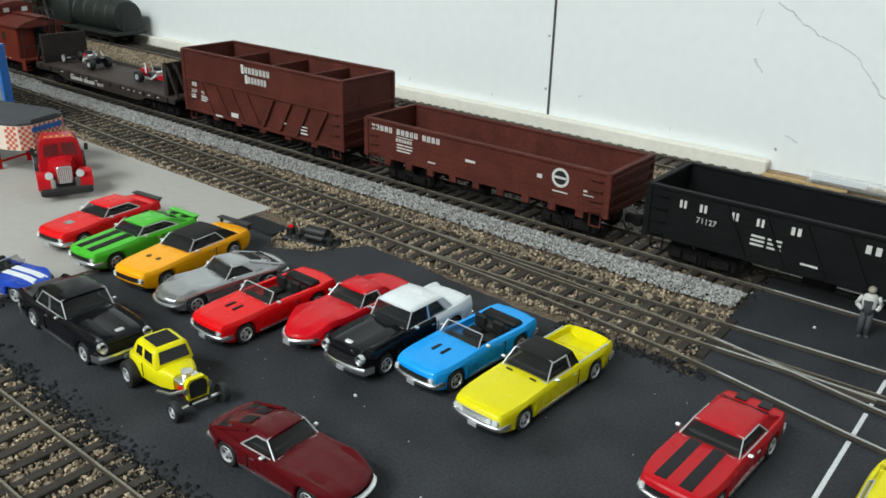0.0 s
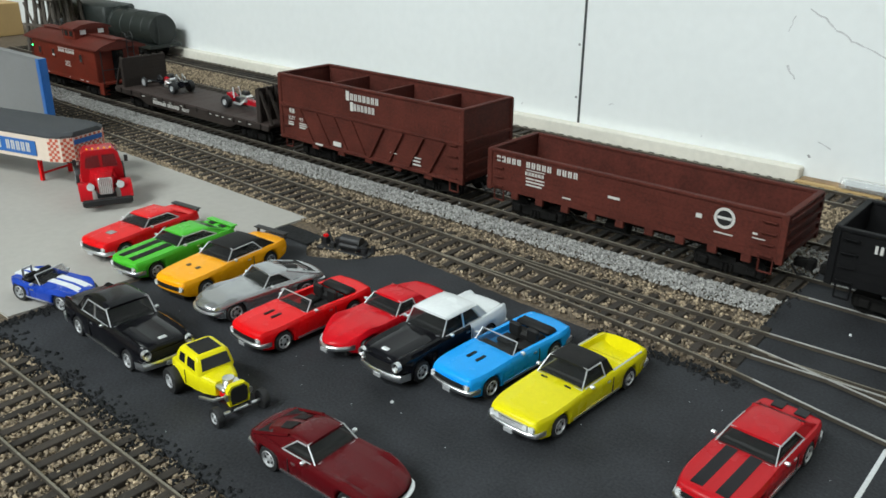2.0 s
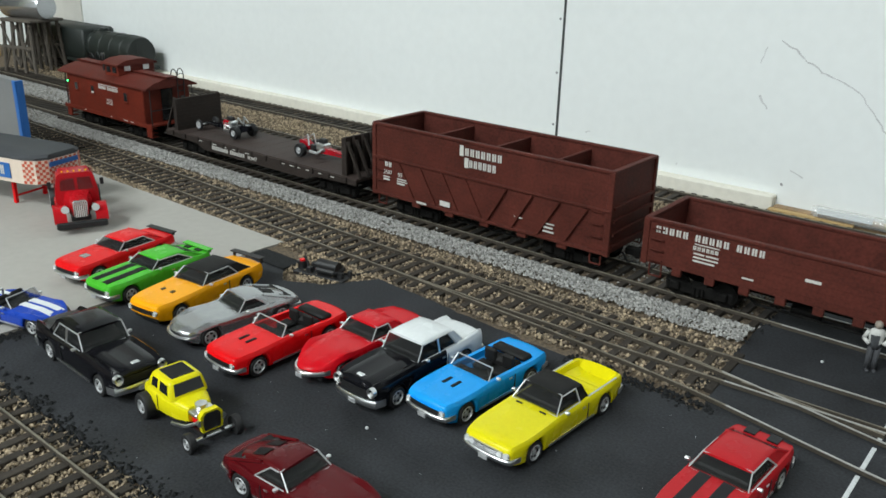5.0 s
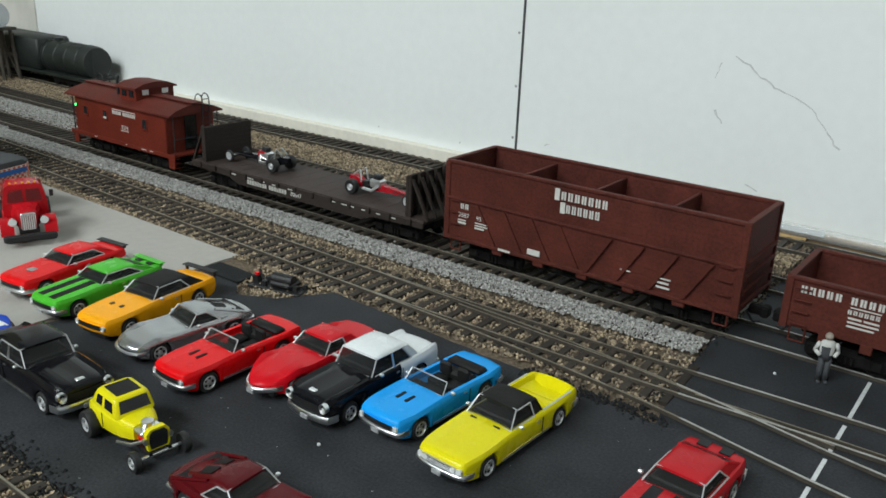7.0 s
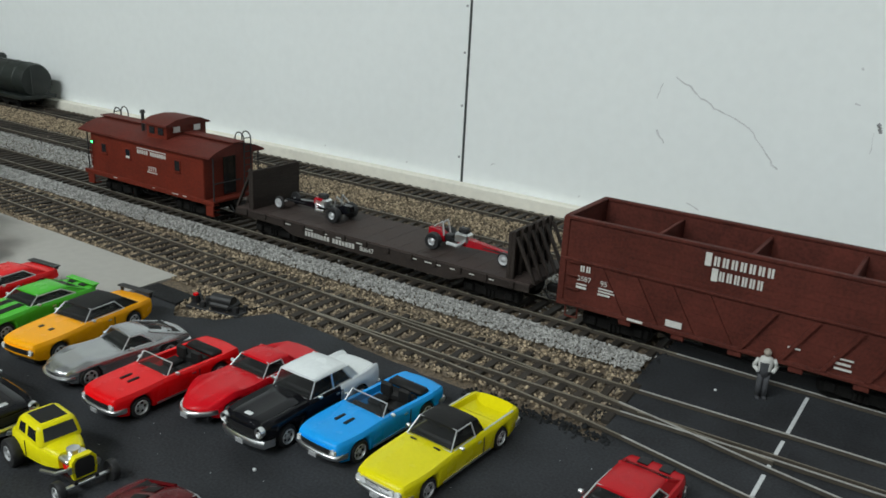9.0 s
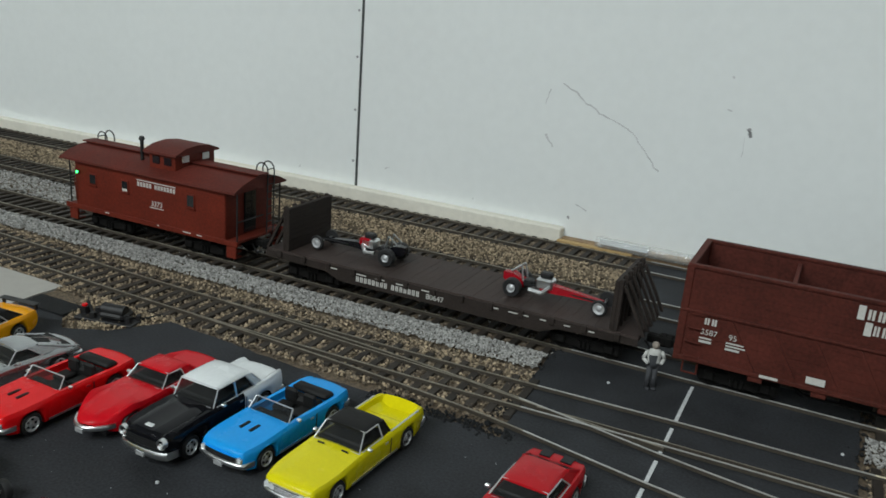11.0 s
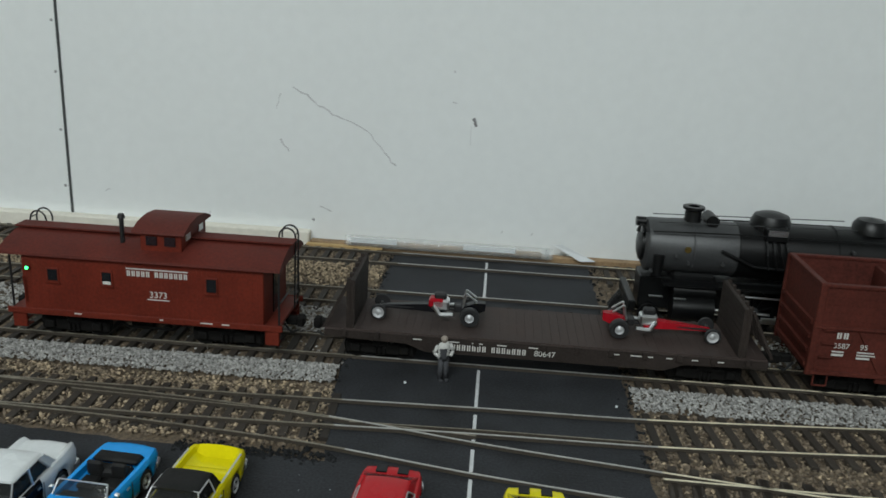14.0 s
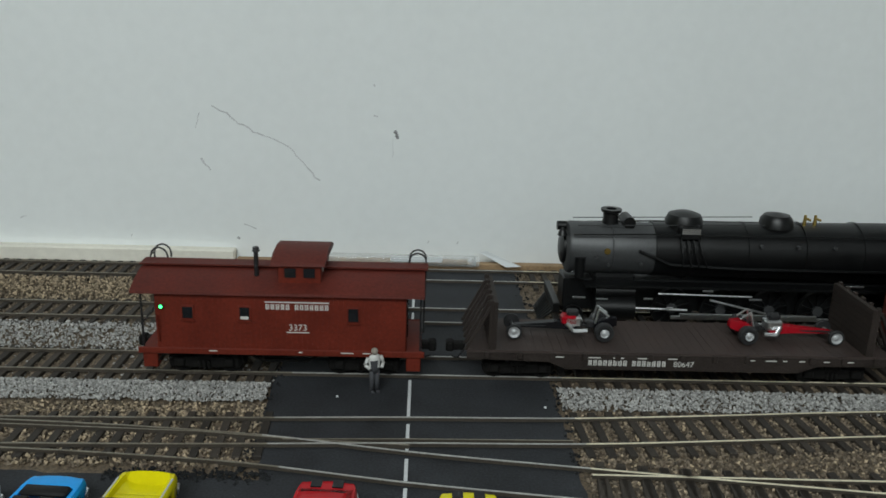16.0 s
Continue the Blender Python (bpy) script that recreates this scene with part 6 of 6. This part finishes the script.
for s in (-1, 1):
    part("handrail", wire(bmesh.new(), [(5.7, s * 0.95, 3.85), (9.0, s * 1.0, 3.95), (24, s * 1.1, 4.05)], 0.03, 6), M_LOCO, lo)
    part("top_rail", wire(bmesh.new(), [(5.9, s * 0.6, 4.12), (13, s * 0.65, 4.3)], 0.018, 5), M_SMOKE, lo)
    part("running_board", B(6.2, 24, s * 1.3 - 0.28, s * 1.3 + 0.28, 1.98, 2.07), M_LOCO, lo)
    part("cylinder", R((6.6, s * 1.25, 1.1), (8.1, s * 1.25, 1.1), 0.48, seg=20), M_LOCO, lo, "", True)
    part("valve_chest", R((6.6, s * 1.2, 1.75), (8.1, s * 1.2, 1.75), 0.27, seg=16), M_LOCO, lo, "", True)
    part("piston_rod", R((8.1, s * 1.28, 1.1), (10.2, s * 1.28, 1.05), 0.05, seg=8), M_CHROME, lo, "bright piston rod", True)
    part("main_rod", B(9.9, 15.2, s * 1.34 - 0.05, s * 1.34 + 0.05, 0.78, 0.94, bevel=0.02), M_CHROME, lo, "bright steel main rod")
    part("side_rod", B(9.6, 19.4, s * 1.24 - 0.04, s * 1.24 + 0.04, 0.66, 0.80, bevel=0.02), M_CHROME, lo, "bright steel side rod")
    part("eccentric_rod", R((11.0, s * 1.36, 1.5), (13.2, s * 1.36, 1.0), 0.05, seg=8), M_CHROME, lo, "", True)
    part("reach_rod", R((9.0, s * 1.36, 1.72), (12.6, s * 1.36, 1.66), 0.04, seg=8), M_CHROME, lo, "", True)
    for x in (9.7, 11.6, 13.5, 15.4, 17.3, 19.2):
        m = Matrix.Translation((x, s * 0.86, 0.98)) @ Matrix.Rotation(radians(90 * -s), 4, "X")
        w = part("driving_wheel", lathe(bmesh.new(), [(0.70, 0.12), (0.80, 0.12), (0.80, -0.1), (0.01, -0.1)], m, 26), M_LOCO, lo, "black spoked driving wheel", True)
        bm = bmesh.new()
        for k in range(10):
            box(bm, -0.035, 0.035, 0.1, 0.74, 0.0, 0.08, m=m @ Matrix.Rotation(2 * math.pi * k / 10, 4, "Z"))
        part("spoke", bm, M_LOCO, w)
        part("hub", lathe(bmesh.new(), [(0.2, 0), (0.2, 0.14), (0.01, 0.14)], m, 14), M_SMOKE, w, "", True)
    for x in (5.9, 7.6):
        m = Matrix.Translation((x, s * 0.8, 0.58)) @ Matrix.Rotation(radians(90 * -s), 4, "X")
        part("leading_wheel", lathe(bmesh.new(), [(0.01, 0.1), (0.34, 0.08), (0.41, 0.1), (0.41, -0.08), (0.01, -0.08)], m, 18), M_LOCO, lo, "", True)
part("name_plate", B(9.75, 10.45, -1.07, -1.045, 3.98, 4.2), M_SILVER, lo, "pale grey plate on the sand box")
for k in range(4):
    part("sand_pipe", wire(bmesh.new(), [(9.75 + 0.22 * k, -1.06, 3.78), (9.8 + 0.24 * k, -1.2, 3.3), (9.9 + 0.3 * k, -1.24, 2.75)], 0.035, 6), M_LOCO, lo)
for x, z, w in ((5.7, 1.55, 0.5), (6.6, 1.5, 0.45), (8.4, 1.55, 0.35), (10.6, 1.9, 0.4), (12.4, 1.6, 0.5), (16.0, 2.2, 0.7), (9.3, 1.2, 0.25)):
    part("valve_gear_bit", B(x, x + w, -1.62, -1.56, z, z + 0.07, bevel=0.015), M_CHROME, lo, "bright steel valve gear piece")
for x, z in ((6.6, 3.0), (7.05, 2.75), (8.3, 2.8), (5.75, 2.4), (12.8, 3.6), (14.2, 3.6), (15.6, 3.6)):
    part("boiler_stud", R((x, -1.0 - 0.012 * max(0, x - 9), z), (x, -1.16 - 0.012 * max(0, x - 9), z), 0.06, seg=8), M_SMOKE, lo)
part("air_pump", R((6.0, -1.0, 2.2), (6.0, -1.0, 3.0), 0.2, seg=12), M_LOCO, lo, "", True)
part("frame", B(5.5, 24, -0.6, 0.6, 0.75, 2.0, bevel=0.04), M_LOCO, lo)
part("smokebox_saddle", B(6.6, 8.2, -0.9, 0.9, 1.4, 2.3, bevel=0.1), M_LOCO, lo)
part("pilot_beam", B(5.05, 5.3, -1.35, 1.35, 0.85, 1.25, bevel=0.03), M_LOCO, lo)
bm = bmesh.new()
for k in range(9):
    y = -1.1 + 2.2 * k / 8
    rod(bm, (5.15, y, 0.9), (4.6, y * 0.7, 0.28), 0.045, seg=6)
part("pilot", bm, M_LOCO, lo, "slatted pilot")
part("pipe", wire(bmesh.new(), [(8.2, -1.08, 3.3), (9.4, -1.12, 2.8), (12, -1.16, 2.7), (18, -1.24, 2.7)], 0.06, 7), M_LOCO, lo)
part("badge", R((7.0, -1.03, 3.25), (7.0, -1.06, 3.25), 0.12, seg=12), M_BRASS, lo, "brass round badge")

# ---- dark tender far along the rear track ----
td = thing("tender", -3.2, Y_T3, 0, 0, "dark cylindrical tender standing on the rear track", "tender")
tm = Matrix.Translation((0, 0, 2.15)) @ AX
part("tank", lathe(bmesh.new(), [(0.01, -60.0), (1.2, -60.0), (1.25, -59.8), (1.25, -53.2), (1.15, -52.9), (0.01, -52.8)], tm, 32), M_TENDER, td, "dark cylindrical tank", True)
part("bunker", B(-66.8, -58.9, -1.4, 1.4, 1.1, 3.55, bevel=0.18), M_TENDER, td, "dark fuel bunker", True, 50)
part("deck", B(-67.0, -52.7, -1.35, 1.35, 0.85, 1.12, bevel=0.03), M_TENDER, td)
for x in (-65.5, -63.5, -57.5, -55.8, -54.2):
    bm = bmesh.new()
    for s in (-1, 1):
        rod(bm, (x, s * 0.7, 0.57), (x, s * 0.85, 0.57), 0.42, seg=14)
    rod(bm, (x, -0.8, 0.57), (x, 0.8, 0.57), 0.08, seg=6)
    part("wheelset", bm, M_STEEL, td)
for x in (-64.5, -55.8):
    part("bogie_frame", B(x - 1.9, x + 1.9, -1.0, 1.0, 0.45, 0.85, bevel=0.05), M_STEEL, td)
for x in (-58.5, -57, -55.5, -54):
    part("tank_band", lathe(bmesh.new(), [(1.25, x - 0.04), (1.28, x), (1.25, x + 0.04)], tm, 32), M_TENDER, td)
part("hatch", R((-58, 0, 3.4), (-58, 0, 3.62), 0.35, seg=14), M_TENDER, td, "", True)
part("grab_rail", wire(bmesh.new(), [(-59, -0.5, 3.42), (-53.5, -0.5, 3.42)], 0.03, 5), M_TENDER, td)
part("rear_ladder", wire(bmesh.new(), [(-52.7, -0.5, 1.0), (-52.7, -0.5, 3.3)], 0.03, 5), M_TENDER, td)

# ---- trestle with a silver tank, and what stands at the far end ----
ts = thing("water_tower", -66.6, 6.7, 0, 14, "weathered timber tower with a silver tank", "tower")
part("platform", B(-1.9, 1.9, -1.6, 1.6, 3.95, 4.15, bevel=0.03), M_TIMBER, ts)
for x in (-1.5, -0.5, 0.5, 1.5):
    for y in (-1.3, 0, 1.3):
        part("leg", R((x * 1.15, y * 1.15, -0.06), (x * 0.95, y, 4.0), 0.15, seg=8), M_TIMBER, ts)
for y in (-1.45, 1.45):
    for xa, xb in ((-1.6, 0), (0, 1.6)):
        part("cross_brace", R((xa, y, 0.4), (xb, y, 3.7), 0.08, seg=6), M_TIMBER, ts)
        part("cross_brace", R((xb, y, 0.4), (xa, y, 3.7), 0.08, seg=6), M_TIMBER, ts)
    part("cross_beam", B(-1.8, 1.8, y - 0.1, y + 0.1, 1.9, 2.1), M_TIMBER, ts)
part("tank", lathe(bmesh.new(), [(0.01, -2.2), (0.95, -2.2), (1.0, -2.1), (1.0, 1.9), (0.9, 2.1), (0.01, 2.15)], Matrix.Translation((0, 0, 5.1)) @ AX, 24), M_SILVER, ts, "silver horizontal tank", True)
ply = tagged(part("plywood_block", B(-80, -77, -12, 8.5, -0.06, 2.75, bevel=0.05), M_PLY), "tan plywood block at the far end", "block")
dk_ = tagged(part("dark_curtain", B(-97.5, -95, -40, -7.5, -0.06, 40, bevel=0.2), M_DARK), "dark hanging cloth at the far end", "curtain")
gb = thing("grey_building", -38.35, -5.95, 0, 0, "blue-grey flat-sided model building with blue corner trim", "building")
part("wall", B(-16, -0.02, -1.6, -1.28, -0.02, 4.1, bevel=0.03), M_GREYBOX, gb)
part("corner_trim", B(-0.26, 0.06, -1.68, -1.58, -0.02, 4.2, bevel=0.02), M_BLUE, gb, "blue corner trim")
part("side_trim", B(-0.04, 0.06, -1.58, -1.28, -0.02, 4.2, bevel=0.02), M_BLUE, gb, "blue corner trim")
part("roof", B(-16.1, -0.05, -1.62, -1.26, 4.1, 4.2, bevel=0.02), M_GREYBOX, gb)

# ---- plain figure by the road ----
bm = bmesh.new()
for s in (-1, 1):
    rod(bm, (s * 0.11, 0, 0.02), (s * 0.1, 0, 0.86), 0.085, 0.11, seg=10)
    box(bm, s * 0.11 - 0.06, s * 0.11 + 0.06, -0.2, 0.08, 0, 0.09, bevel=0.02)
    wire(bm, [(s * 0.25, 0, 1.40), (s * 0.36, 0.02, 1.12), (s * 0.22, -0.14, 1.0)], 0.065, 8)
loft(bm, [[(w * math.cos(k * math.pi / 5), d * math.sin(k * math.pi / 5), z) for k in range(10)] for w, d, z in ((0.2, 0.13, 0.8), (0.21, 0.14, 1.0), (0.25, 0.15, 1.3), (0.2, 0.12, 1.46), (0.08, 0.08, 1.5))])
bmesh.ops.create_uvsphere(bm, u_segments=12, v_segments=8, radius=0.13, matrix=Matrix.Translation((0, 0, 1.63)))
bm.transform(Matrix.Translation((-1.2, -1.68, 0.0)) @ Matrix.Rotation(radians(25), 4, "Z") @ Matrix.Scale(0.87, 4))
M_FIG = mat("figure_overalls", (0.05, 0.052, 0.058), 0.8, vary=0.3, scale=400)
M_SHIRT = mat("figure_shirt", (0.55, 0.55, 0.53), 0.8, vary=0.1, scale=400)
fig = part("figurine", bm, M_FIG)
fig.data.materials.append(M_SHIRT)
fig.data.materials.append(M_SKIN)
for poly in fig.data.polygons:
    h = poly.center.z / S
    poly.material_index = 2 if h > 1.3 else (1 if h > 0.84 and (abs((poly.center.x / S + 1.2)) > 0.1 or h > 1.02) else 0)
    poly.use_smooth = True
tagged(fig, "small standing figurine in grey overalls and pale shirt", "figurine")

# ---- ties last: one mesh shared by all ----
for ob, yc, x0, x1, skip in tie_jobs:
    n = int((x1 - x0) / 0.58)
    k = 0
    for i in range(n):
        x = x0 + 0.3 + i * 0.58
        if skip[0] < x < skip[1]:
            continue
        t_ = new("tie", TIE)
        t_.parent = ob
        a = math.atan2(yc(x + 0.1) - yc(x - 0.1), 0.2)
        t_.matrix_local = pose(x * S, (yc(x) + random.uniform(-0.03, 0.03)) * S, 0, 0, 0, math.degrees(a) + random.uniform(-0.8, 0.8))
        k += 1


def motions():
    for ob in ROLL:
        walk(ob, [(t, pose(s * S, Y_T * S, 0)) for t, s in TRAIN])


motions()
